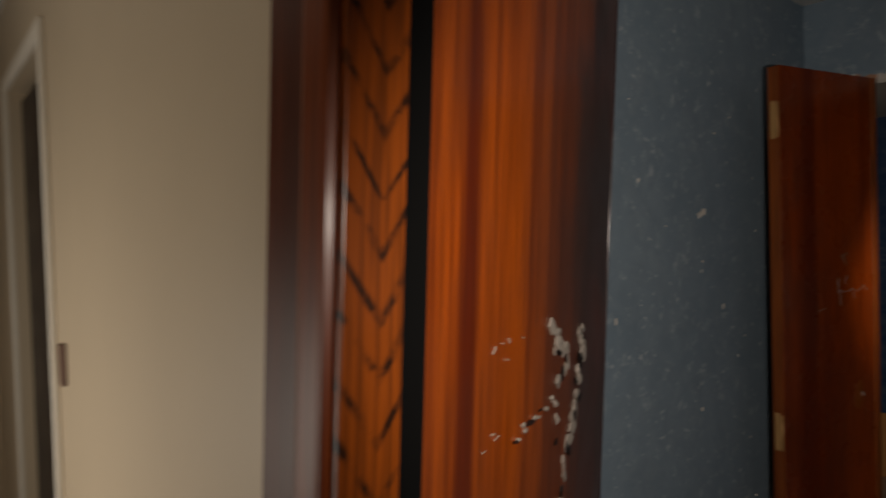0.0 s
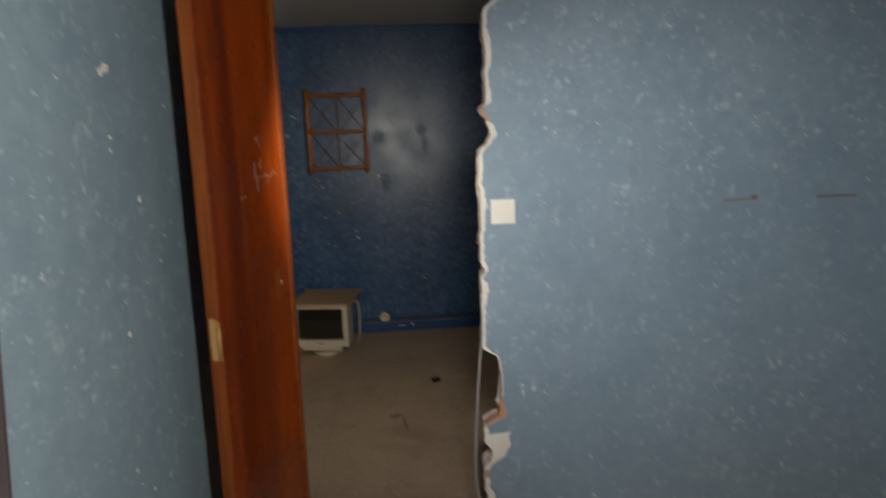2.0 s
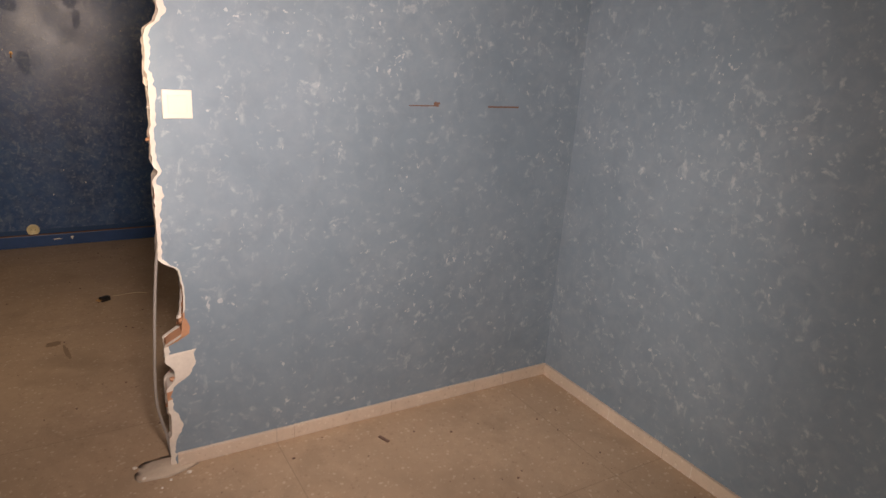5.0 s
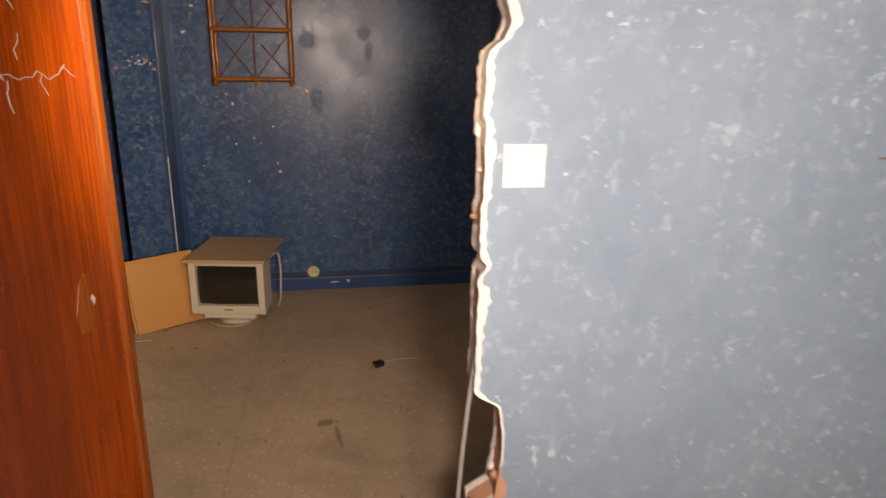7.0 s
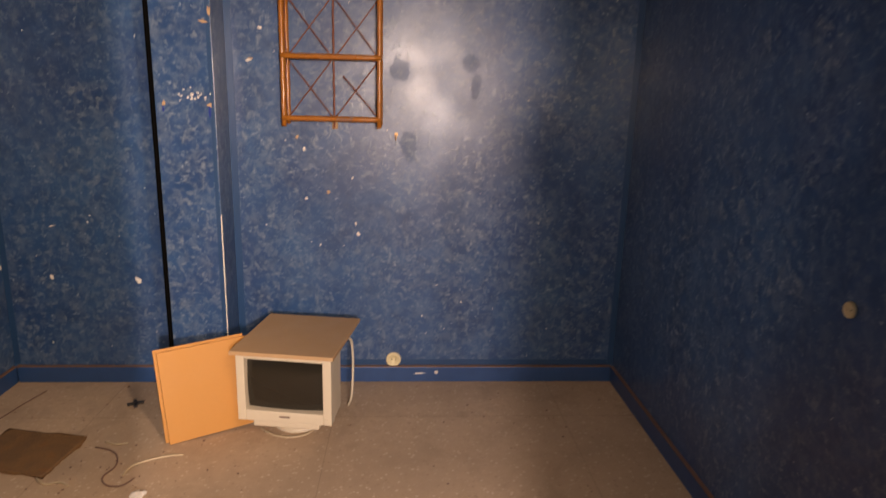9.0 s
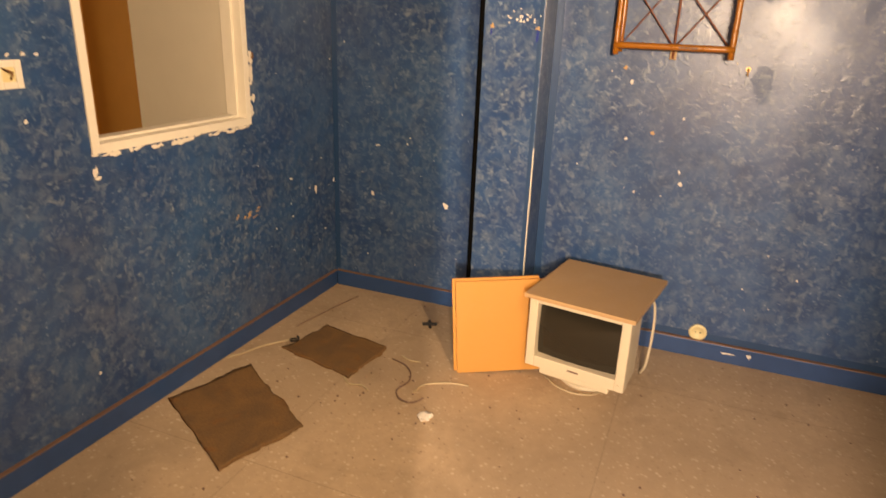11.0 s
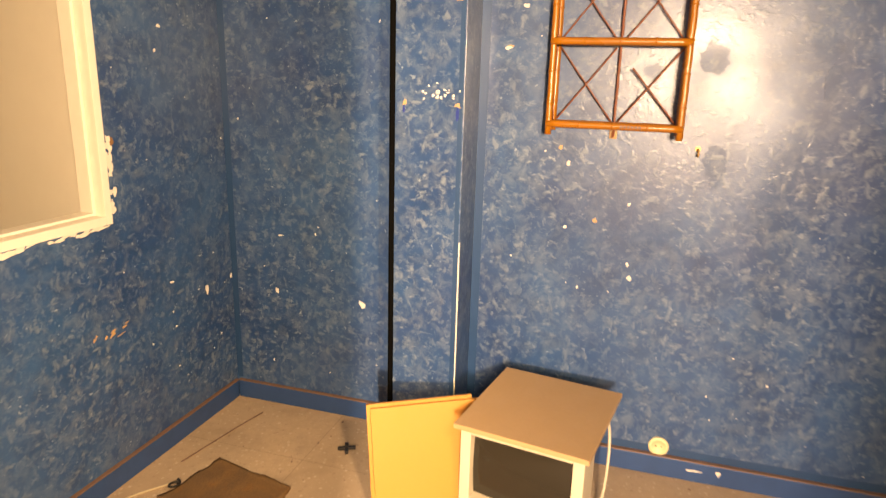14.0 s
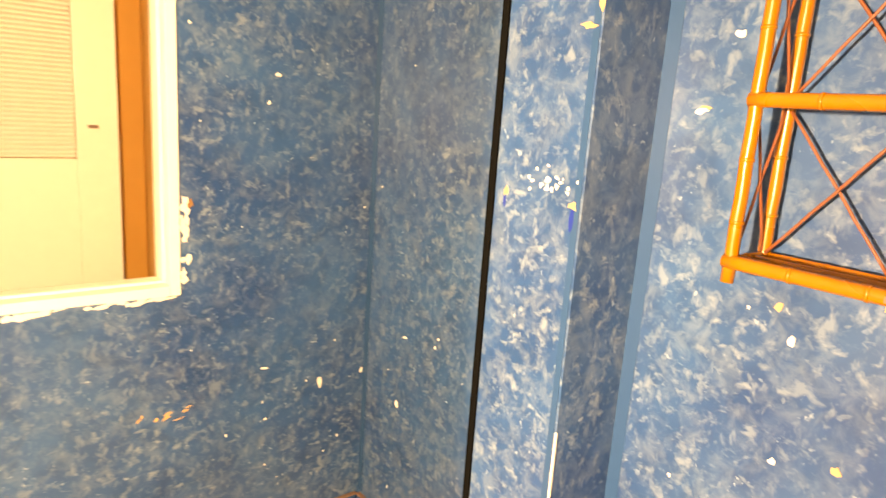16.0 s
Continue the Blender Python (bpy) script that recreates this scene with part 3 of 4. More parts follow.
skirting("baseboard_right_blue", X_BACK + 0.01, Y_R + 0.0005, X_FAR - 0.015, Y_R + 0.014, 0.076, BLUE_PLAIN, "blue painted skirting with a worn top edge", STRIP)

# boxed pillar on the far wall
bm = bmesh.new()
box(bm, 5.07, 1.27, 0, X_FAR + 0.02, 1.524, H2, 0.0015)
pillar = thing("pillar", bm, BLUE, "dark blue sponge-painted boxed pillar", "pillar", kind="structure")
bm = bmesh.new()
box(bm, 5.0675, 1.2680, 0.06, 5.073, 1.2725, 0.845, 0.001)
part("worn_corner_bead", bm, WHITE_PAINT, pillar, "pale corner bead where the paint is gone")
# black strip laid in for the shadow that the pillar casts
bm = bmesh.new()
box(bm, 5.064, 1.506, 0, 5.0695, 1.5255, H2 - 0.001, 0.001)
part("shadow_strip", bm, SHADE_BLACK, pillar, "black strip put in for the shadow beside the pillar")
bm = bmesh.new()
for i in range(22):
    flat_shape(bm, (5.0695, rng.gauss(1.35, 0.03), rng.gauss(1.335, 0.014)), (0, -1, 0), (0, 0, 1), rng.uniform(0.004, 0.011), rng.uniform(0.004, 0.013), rng, 7)
part("paint_chips", bm, PLASTER, pillar, "cluster of chipped white specks")

# plain bands where the sponge did not reach: beside the pillar, in the corners, over the skirting
BAND = plain("dark_blue_rolled_paint", (0.022, 0.072, 0.180), 0.36, vary=0.25, scale=18, bump=0.1)
for y0, z0, y1, z1 in ((1.238, 0.09, 1.2695, H2 - 0.031), (Y_R + 0.0005, 0.09, Y_R + 0.030, H2 - 0.031), (Y_L - 0.028, 0.09, Y_L - 0.0005, H2 - 0.031), (Y_R + 0.031, 0.083, 1.2375, 0.112)):
    bm = bmesh.new()
    box(bm, X_FAR - 0.0012, y0, z0, X_FAR - 0.0001, y1, z1)
    part("plain_band", bm, BAND, far_wall, "unsponged plain blue band")
bm = bmesh.new()
box(bm, 5.0688, 1.275, 0.05, 5.0699, 1.290, H2 - 0.001)
part("plain_band", bm, BAND, pillar, "unsponged plain blue band")

# left wall of the blue room with its window
WX0, WX1, WZ0, WZ1 = 3.945, 4.625, 0.925, 2.05
bm = bmesh.new()
T = Y_L + 0.08
for x0, z0, x1, z1 in ((X_BACK, 0, WX0, H2), (WX1, 0, X_FAR + 0.12, H2), (WX0, 0, WX1, WZ0), (WX0, WZ1, WX1, H2)):
    box(bm, x0, Y_L, z0, x1, T, z1)
left_wall = thing("wall_left_blue_room", bm, BLUE, "dark blue sponge-painted wall with a window opening", "wall", kind="structure")

window = tagged(new("window_1"), "white-framed window opening with torn paint round it", "window", kind="structure")
bm = bmesh.new()
F, G = 0.024, 0.006
box(bm, WX0 - F, Y_L - G, WZ0 - F, WX0 + 0.004, T, WZ1 + F, 0.002)
box(bm, WX1 - 0.004, Y_L - G, WZ0 - F, WX1 + F, T, WZ1 + F, 0.002)
box(bm, WX0 + 0.004, Y_L - G, WZ0 - F, WX1 - 0.004, T, WZ0 + 0.004, 0.002)
box(bm, WX0 + 0.004, Y_L - G, WZ1 - 0.004, WX1 - 0.004, T, WZ1 + F, 0.002)
part("window_frame", bm, WHITE_PAINT, window, "white painted wooden frame")
bm = bmesh.new()
box(bm, WX1 - 0.016, Y_L + 0.03, WZ0 + 0.005, WX1 - 0.005, T, WZ1 - 0.005, 0.002)
box(bm, WX0 + 0.005, Y_L + 0.03, WZ0 + 0.005, WX1 - 0.017, T, WZ0 + 0.014, 0.002)
part("inner_bead", bm, WHITE_PAINT, window)
bm = bmesh.new()
for i in range(40):
    x = rng.uniform(WX0 - 0.02, WX1 + 0.02)
    flat_shape(bm, (x, Y_L - 0.0005, WZ0 - F - rng.uniform(0.0, 0.014)), (1, 0, 0.15), (0, 0, 1), rng.uniform(0.012, 0.05), rng.uniform(0.006, 0.016), rng, 8, rough=0.5)
for i in range(26):
    z = rng.uniform(0.93, 1.17)
    flat_shape(bm, (WX1 + F + rng.uniform(0.006, 0.024), Y_L - 0.0005, z), (1, 0, 0), (0, 0, 1), rng.uniform(0.008, 0.02), rng.uniform(0.01, 0.03), rng, 8, rough=0.5)
part("torn_edge", bm, PLASTER, window, "ragged white plaster where trim was torn off")
bm = bmesh.new()
flat_shape(bm, (WX1 + F + 0.03, Y_L - 0.001, 1.155), (1, 0, 0), (0, 0, 1), 0.014, 0.024, rng, 9)
part("torn_paper", bm, RUST, window)

# the light well behind the window
def wall_board(bm, a, b, z0, z1, t=0.02):
    a, b = Vector(a), Vector(b)
    n = Vector((-(b - a).y, (b - a).x)).normalized() * t
    lo = [bm.verts.new((*p, z0)) for p in (a, b, b + n, a + n)]
    hi = [bm.verts.new((*p, z1)) for p in (a, b, b + n, a + n)]
    bm.faces.new(lo)
    bm.faces.new(hi)
    for k in range(4):
        bm.faces.new((lo[k], lo[(k + 1) % 4], hi[(k + 1) % 4], hi[k]))


bm = bmesh.new()
wall_board(bm, (4.612, T + 0.001), (4.75, 2.99), 0.4, 2.2, -0.02)
wall_side = thing("wall_niche_side", bm, CREAM, "smooth cream painted side board of the niche", "wall", kind="structure")
bm = bmesh.new()
wall_board(bm, (4.751, 2.992), (4.80, 3.319), 0.401, 2.2, -0.02)
thing("wall_niche_corner", bm, BROWN, "brown board closing the corner of the niche", "wall", kind="structure")
slab("wall_niche_back", 3.3, 3.32, 0.3, 4.98, 3.38, 2.2, BROWN, "brown board at the back of the niche")
slab("wall_niche_end", 3.3, T, 0.3, 3.36, 3.32, 2.2, CREAM, "cream painted end of the niche")
slab("floor_niche", 3.36, T, 0.3, 4.98, 3.32, 0.4, CREAM, "cream painted sill of the niche", category="floor")
slab("ceiling_niche", 3.3, T, 2.2, 4.98, 3.38, 2.24, CREAM, "cream painted top of the niche", category="ceiling")
louvre = base("louvred_door", pose(4.70, 3.315, 0.401), "white louvred shutter door standing inside the niche", "shutter")
bm = bmesh.new()
for x0, x1, z0, z1 in ((-0.144, 0.0, 0.0, 1.75), (-0.66, -0.52, 0.0, 1.75), (-0.52, -0.144, 0.0, 0.784), (-0.52, -0.144, 1.389, 1.75)):
    box(bm, x0, -0.04, z0, x1, 0.0, z1, 0.002)
part("door_frame", bm, WHITE_PAINT, louvre)
slat_mesh = None
for i in range(36):
    if slat_mesh is None:
        bm = bmesh.new()
        box(bm, -0.185, -0.009, -0.0045, 0.185, 0.009, 0.0045, 0, Matrix.Rotation(radians(35), 4, "X"))
        slat_mesh = mesh_of("slat", bm, WHITE_PAINT)
    ob = new("slat", slat_mesh)
    ob.parent = louvre
    ob.location = (-0.332, -0.022, 0.796 + 0.0166 * i)
bm = bmesh.new()
box(bm, -0.105, -0.052, 0.90, -0.07, -0.04, 0.912, 0.002)
part("handle", bm, STRIP, louvre, "small dull metal latch")

# hall behind the first door
E_Y0, E_Y1 = -0.42, 0.60       # the entry opening
bm = bmesh.new()
box(bm, X_HALL, E_Y1, 0, X_IN, 1.80, H1)
box(bm, X_HALL, Y_R1 - 0.2, 0, X_IN, E_Y0, H1)
box(bm, X_HALL, E_Y0, 2.06, X_IN, E_Y1, H1)
box(bm, X_HALL, 1.80, 2.03, X_IN, 2.45, H1)
box(bm, X_HALL, 2.45, 0, X_IN, 3.2, H1)
for f in bm.faces:
    if all(v.co.x > X_IN - 1e-4 for v in f.verts):
        f.material_index = 1
thing("wall_hall", bm, [BEIGE, TEAL], "beige painted hall wall with two door openings", "wall", kind="structure")
slab("wall_hall_back", -1.0, -1.7, 0, -0.9, 3.2, H1, BEIGE, "beige painted hall wall")
slab("wall_hall_end", -0.9, 3.1, 0, X_IN, 3.2, H1, BEIGE, "beige painted hall end wall")
slab("wall_hall_start", -0.9, -1.7, 0, X_HALL, -1.6, H1, BEIGE, "beige painted hall end wall")

far_door = tagged(new("door_3"), "near-black slab standing for a dark open doorway, with a pale frame", "door", kind="structure")
# near-black slab put in for the darkness of an open doorway
bm = bmesh.new()
box(bm, X_HALL + 0.03, 1.83, 0.004, X_HALL + 0.06, 2.42, 2.0, 0.002)
part("dark_doorway_slab", bm, BLACKISH, far_door)
bm = bmesh.new()
for y0, y1, z0, z1 in ((1.765, 1.80, 0.0, 2.07), (2.45, 2.485, 0.0, 2.07), (1.80, 2.45, 2.03, 2.07)):
    box(bm, X_HALL - 0.012, y0, z0, X_HALL - 0.0005, y1, z1, 0.003)
part("door_casing", bm, CREAM, far_door, "pale painted casing")
bm = bmesh.new()
box(bm, X_HALL - 0.010, 1.66, 1.25, X_HALL - 0.0005, 1.70, 1.34, 0.003)
thing("light_switch", bm, STRIP, "dull brown switch plate on the beige wall", "switch")

# entry door: casing, lining, open leaf
# (the frame has come loose and leans, and its leaf with it)
PIVOT = Matrix.Translation((0.50, 0.52, 1.45))
LEANING = PIVOT @ Matrix.Rotation(radians(2.86), 4, "X") @ Matrix.Rotation(radians(2.0), 4, "Y") @ PIVOT.inverted()
entry = tagged(new("door_1"), "varnished red-brown door casing and lining", "door frame", kind="structure")
entry.matrix_basis = LEANING
bm = bmesh.new()
box(bm, 0.448, 0.556, 0, X_HALL - 0.0005, 0.632, 2.11, 0.003)
part("outer_casing", bm, DARK_WOOD, entry, "dark stained flat casing")
bm = bmesh.new()
box(bm, 0.438, 0.511, 0, X_HALL - 0.0005, 0.5555, 2.11, 0.008)
part("casing_moulding", bm, CASING, entry, "glossy orange-brown rounded moulding")
bm = bmesh.new()
box(bm, -0.04, -0.011, -1.0, 0.018, 0.0, 1.06, 0.002)
lining = part("jamb_lining", bm, SWIRL, entry, "crown-cut veneer jamb lining")
lining.matrix_basis = pose(0.487, 0.5105, 1.0)
bm = bmesh.new()
box(bm, 0.438, E_Y0, 2.06, X_IN, 0.499, 2.075)
box(bm, 0.438, E_Y0, 0, X_IN, E_Y0 + 0.012, 2.06)
part("head_lining", bm, DARK_WOOD, entry)
# black filling painted in for the shade between lining and leaf
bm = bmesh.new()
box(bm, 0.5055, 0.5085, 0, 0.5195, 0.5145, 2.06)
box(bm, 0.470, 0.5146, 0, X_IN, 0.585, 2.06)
part("rebate", bm, SHADE_BLACK, entry, "black filling that stands for the shade of the door gap")

ENTRY_W = 0.80
leaf = base("entry_door_leaf", LEANING @ pose(0.548, 0.527, 0.022, 0, 0, 24.4), "varnished red-brown veneer door leaf with a splintered lock side", "door")
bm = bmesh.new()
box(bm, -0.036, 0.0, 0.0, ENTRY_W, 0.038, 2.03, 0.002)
part("veneer_panel", bm, VENEER_LOCK_DARK, leaf, "veneer that turns dark brown towards the lock side")
bm = bmesh.new()
box(bm, ENTRY_W + 0.0005, -0.001, 0.0, ENTRY_W + 0.008, 0.039, 2.03, 0.002)
part("edge_lipping", bm, DARK_WOOD, leaf, "dark lipping on the lock edge")
# the veneer is torn off in flakes round the missing lock
def along(points, t):
    """A point at t from 0 to 1 on a line of (x, z) pairs."""
    t *= len(points) - 1
    k = min(int(t), len(points) - 2)
    (x0, z0), (x1, z1) = points[k], points[k + 1]
    return x0 + (x1 - x0) * (t - k), z0 + (z1 - z0) * (t - k)


LOCK_SIDE = ((0.588, 1.372), (0.600, 1.328), (0.569, 1.295), (0.567, 1.255), (0.542, 1.225), (0.50, 1.16), (0.47, 1.08))
UPPER = ((0.392, 1.392), (0.440, 1.380), (0.431, 1.351), (0.492, 1.352), (0.509, 1.322), (0.448, 1.305), (0.440, 1.20))
TAIL = ((0.430, 1.290), (0.356, 1.283), (0.303, 1.280), (0.240, 1.262))
for line, count, wide, tall in ((LOCK_SIDE, 30, (0.014, 0.040), (0.010, 0.032)), (UPPER, 20, (0.010, 0.034), (0.008, 0.028)), (TAIL, 12, (0.008, 0.026), (0.004, 0.010))):
    for i in range(count):
        x, z = along(line, (i + rng.uniform(0, 0.8)) / count)
        bm = bmesh.new()
        shard(bm, rng.uniform(*wide), rng.uniform(*tall), rng.uniform(0.001, 0.004), pose(x + rng.gauss(0, 0.006), -0.0005, z + rng.gauss(0, 0.004), rng.uniform(-6, 6), rng.uniform(-14, 14), rng.uniform(-8, 8)), rng)
        part("splinter", bm, BLACKISH if i % 4 == 3 else GUM, leaf, "dark split in the veneer" if i % 4 == 3 else "pale raw splinter")
bm = bmesh.new()
for i in range(9):
    w, h = rng.uniform(0.004, 0.012), rng.uniform(0.001, 0.002)
    box(bm, -w / 2, -0.0015, -h / 2, w / 2, 0, h / 2, 0.0, pose(0.20 + rng.gauss(0, 0.035), -0.0005, 1.395 - 0.10 * (i % 2) + rng.gauss(0, 0.010), 0, rng.uniform(-50, 50), 0))
tagged(part("scratches", bm, GUM, leaf, "pale scratches in the varnish"), kind="stuff")

# ---- things in the pale room ----
# door leaf lifted off its hinges, leaning by the doorway
lean = base("loose_door_leaf", pose(2.08, 0.855, 0.010, -0.35, 0.86, -15.2), "varnished red-brown door leaf leaning beside the torn doorway", "door")
LW, LH, LT = 0.407, 1.993, 0.038
bm = bmesh.new()
box(bm, 0.0, 0.0, 0.0, LW, LT, LH, 0.002)
part("veneer_panel", bm, VENEER, lean)
bm = bmesh.new()
box(bm, -0.004, 0.002, 0.0, -0.0005, LT - 0.002, LH, 0.001)
part("hinge_edge", bm, EDGE_WOOD, lean, "bare orange hinge edge")
bm = bmesh.new()
box(bm, LW + 0.0005, -0.005, 0.0, LW + 0.024, LT + 0.001, LH, 0.006)
part("lock_edge", bm, EDGE_WOOD, lean, "rounded glossy lock edge lipping")
for z in (1.838, 0.948):
    bm = bmesh.new()
    box(bm, -0.0075, 0.010, z - 0.052, -0.0045, LT - 0.010, z + 0.055, 0.001)
    hinge = part("hinge_plate", bm, BRASS, lean, "brassed hinge plate")
    bm = bmesh.new()
    tube(bm, [(-0.010, 0.001, z - 0.05), (-0.010, 0.001, z + 0.05)], 0.003, 10)
    part("knuckle", bm, BRASS, hinge)
bm = bmesh.new()
def crack(x, z, turn, k, w):
    """A thread-like split that wanders over the leaf and forks."""
    for q in range(k):
        turn2 = turn + rng.uniform(-0.7, 0.7)
        l = rng.uniform(0.006, 0.014)
        box(bm, 0, -0.0012, -w, l, 0, w, 0, Matrix.Translation((x, -0.0003, z)) @ Matrix.Rotation(-turn2, 4, "Y"))
        x, z = x + l * math.cos(turn2), z + l * math.sin(turn2)
        if k > 4 and rng.random() < 0.14:
            crack(x, z, turn2 + rng.choice((-1.2, 1.2)), 3, w * 0.7)


for x0, z0, turn, k in ((0.235, 1.335, 0.12, 13), (0.245, 1.335, 1.5, 5), (0.25, 1.335, -1.4, 4), (0.25, 1.445, 0.3, 4), (0.262, 1.45, -1.2, 4), (0.272, 1.36, 1.3, 3), (0.150, 1.285, 0.35, 4)):
    crack(x0, z0, turn, k, 0.0006)
bm.faces.ensure_lookup_table()
tagged(part("cracks", bm, GUM, lean, "pale branching cracks in the veneer"), kind="stuff")
bm = bmesh.new()
flat_shape(bm, (0.330, -0.0003, 1.018), (1, 0, 0), (0.1, 0, 1), 0.040, 0.085, rng, 15, 0.001, 0.15)
part("lock_scar", bm, EDGE_WOOD, lean, "bare dent where the lock sat")
bm = bmesh.new()
shard(bm, 0.007, 0.016, 0.003, pose(0.345, -0.0018, 1.022), rng)
part("splinter", bm, GUM, lean, "pale raw splinter")


# wall switch
def switch_plate(name, place, size, mats, label):
    ob = base(name, place, label, "switch")
    bm = bmesh.new()
    box(bm, -size / 2, -0.010, -size / 2, size / 2, -0.0003, size / 2, 0.003)
    part("cover_plate", bm, mats, ob)
    return ob


sw = switch_plate("light_switch", pose(X_DOOR, 0.066, 1.19, 0, 0, -90), 0.08, WHITE, "white square light switch beside the torn doorway")
bm = bmesh.new()
box(bm, -0.026, -0.0135, -0.026, 0.026, -0.0103, 0.026, 0.002, Matrix.Rotation(radians(2.5), 4, "X"))
part("rocker", bm, WHITE, sw)
jb = switch_plate("junction_box_cover", pose(X_DOOR, -0.657, 1.995, 0, 0, -90), 0.078, CREAM, "pale square junction box cover high on the wall")
for sx in (-0.028, 0.028):
    bm = bmesh.new()
    tube(bm, [(sx, -0.0101, 0), (sx, -0.0125, 0)], 0.004, 10)
    part("screw_head", bm, STRIP, jb)

# scuffs and chips on the pale walls
bm = bmesh.new()
box(bm, X_DOOR - 0.0012, -1.15, 1.192, X_DOOR - 0.0002, -1.01, 1.198)
box(bm, X_DOOR - 0.0012, -0.80, 1.194, X_DOOR - 0.0002, -0.68, 1.198)
flat_shape(bm, (X_DOOR - 0.0003, -0.79, 1.203), (0, -1, 0), (0, 0, 1), 0.022, 0.016, rng, 9)
part("pencil_scuffs", bm, STRIP, partition, "thin dark scuff lines")
bm = bmesh.new()
left_pale = bpy.data.objects["wall_left_pale_room"]
flat_shape(bm, (1.876, Y_L1 - 0.0003, 1.588), (1, 0, 0.2), (0, 0, 1), 0.045, 0.018, rng, 9)
for i in range(30):
    s = rng.uniform(0.004, 0.011)
    flat_shape(bm, (rng.uniform(1.3, 2.5), Y_L1 - 0.0003, rng.uniform(0.6, 2.1)), (1, 0, 0), (0, 0, 1), s, s * rng.uniform(0.6, 1.5), rng, 7)
tagged(part("paint_chips", bm, PLASTER, left_pale, "small white chips in the paint"), kind="stuff")

# grey cable hanging out of the torn jamb
def hanging(points, r, name, mat, label, category="cable", steps=6):
    ps = [Vector(p) for p in points]
    out = []
    for i in range(len(ps) - 1):
        p0, p1, p2, p3 = ps[max(i - 1, 0)], ps[i], ps[i + 1], ps[min(i + 2, len(ps) - 1)]
        for k in range(steps):
            t = k / steps
            out.append(0.5 * (2 * p1 + (p2 - p0) * t + (2 * p0 - 5 * p1 + 4 * p2 - p3) * t * t + (3 * p1 - p0 - 3 * p2 + p3) * t ** 3))
    out.append(ps[-1])
    bm = bmesh.new()
    tube(bm, out, r, 8)
    return thing(name, bm, mat, label, category)


hanging([(2.64, 0.115, 1.05), (2.63, 0.125, 0.93), (2.63, 0.135, 0.80), (2.625, 0.150, 0.68), (2.62, 0.165, 0.5), (2.625, 0.175, 0.25), (2.64, 0.15, 0.10), (2.66, 0.14, 0.006)], 0.0048,
        "power_cable", GREY_CABLE, "grey sheathed cable hanging from the broken jamb")

# ---- things in the blue room ----
# computer monitor with a board on top
monitor = base("computer_monitor", pose(4.688, 0.962, 0, 0, 0, -99.3), "yellowed beige tube computer monitor standing on the floor", "monitor")
# local: x across, y to the back (the screen looks to -y)
bm = bmesh.new()
MW, MZ0, MZ1 = 0.190, 0.088, 0.368
for x0, x1, z0, z1 in ((-MW, -MW + 0.034, MZ0, MZ1), (MW - 0.034, MW, MZ0, MZ1), (-MW + 0.034, MW - 0.034, MZ0, MZ0 + 0.045), (-MW + 0.034, MW - 0.034, MZ1 - 0.02, MZ1)):
    box(bm, x0, 0.0, z0, x1, 0.05, z1, 0.004)
part("bezel", bm, COMPUTER, monitor)
bm = bmesh.new()
n = 10
grid = [[bm.verts.new((-0.158 + 0.316 * i / n, 0.016 + 0.012 * ((2 * i / n - 1) ** 2 + (2 * k / n - 1) ** 2), MZ0 + 0.04 + 0.225 * k / n)) for i in range(n + 1)] for k in range(n + 1)]
for k in range(n):
    for i in range(n):
        bm.faces.new((grid[k][i], grid[k][i + 1], grid[k + 1][i + 1], grid[k + 1][i])).smooth = True
part("screen", bm, SCREEN, monitor, "dark curved glass screen")
bm = bmesh.new()
front = [(-MW + 0.004, MZ0 + 0.004), (MW - 0.004, MZ0 + 0.004), (MW - 0.004, MZ1 - 0.004), (-MW + 0.004, MZ1 - 0.004)]
back = [(-0.115, 0.13), (0.115, 0.13), (0.115, 0.32), (-0.115, 0.32)]
prev = None
for y, s in ((0.05, 0.0), (0.17, 0.06), (0.30, 0.55), (0.40, 1.0), (0.41, 1.04)):
    ring = [bm.verts.new((a[0] + (b[0] - a[0]) * s, y, a[1] + (b[1] - a[1]) * s)) for a, b in zip(front, back)]
    if prev:
        for k in range(4):
            bm.faces.new((prev[k], prev[(k + 1) % 4], ring[(k + 1) % 4], ring[k]))
    else:
        bm.faces.new(ring[::-1])
    prev = ring
bm.faces.new(prev)
part("back_shell", bm, COMPUTER, monitor)
bm = bmesh.new()
lathe(bm, ((0.098, 0.0), (0.103, 0.006), (0.098, 0.016), (0.075, 0.024), (0.06, 0.045), (0.06, 0.07)), 28, Matrix.Translation((0, 0.17, 0)) @ Matrix.Diagonal((1.0, 0.95, 1.0, 1.0)))
box(bm, -0.135, 0.012, 0.058, 0.135, 0.25, MZ0 - 0.001, 0.008)
part("swivel_foot", bm, COMPUTER, monitor, "round swivel foot")
bm = bmesh.new()
box(bm, -0.02, -0.0012, MZ0 + 0.021, 0.022, -0.0002, MZ0 + 0.028)
part("maker_badge", bm, STRIP, monitor)
bm = bmesh.new()
tube(bm, [(MW - 0.022, -0.0005, MZ0 + 0.022), (MW - 0.022, -0.004, MZ0 + 0.022)], 0.007, 14)
part("power_button", bm, COMPUTER, monitor)

bm = bmesh.new()
box(bm, -0.205, -0.022, 0, 0.205, 0.425, 0.016, 0.002)
thing("loose_board", bm, CHIPBOARD, "tan laminated board lying on the monitor", "board", place=pose(4.688, 0.962, 0.3695, 0, 0, -99.3))

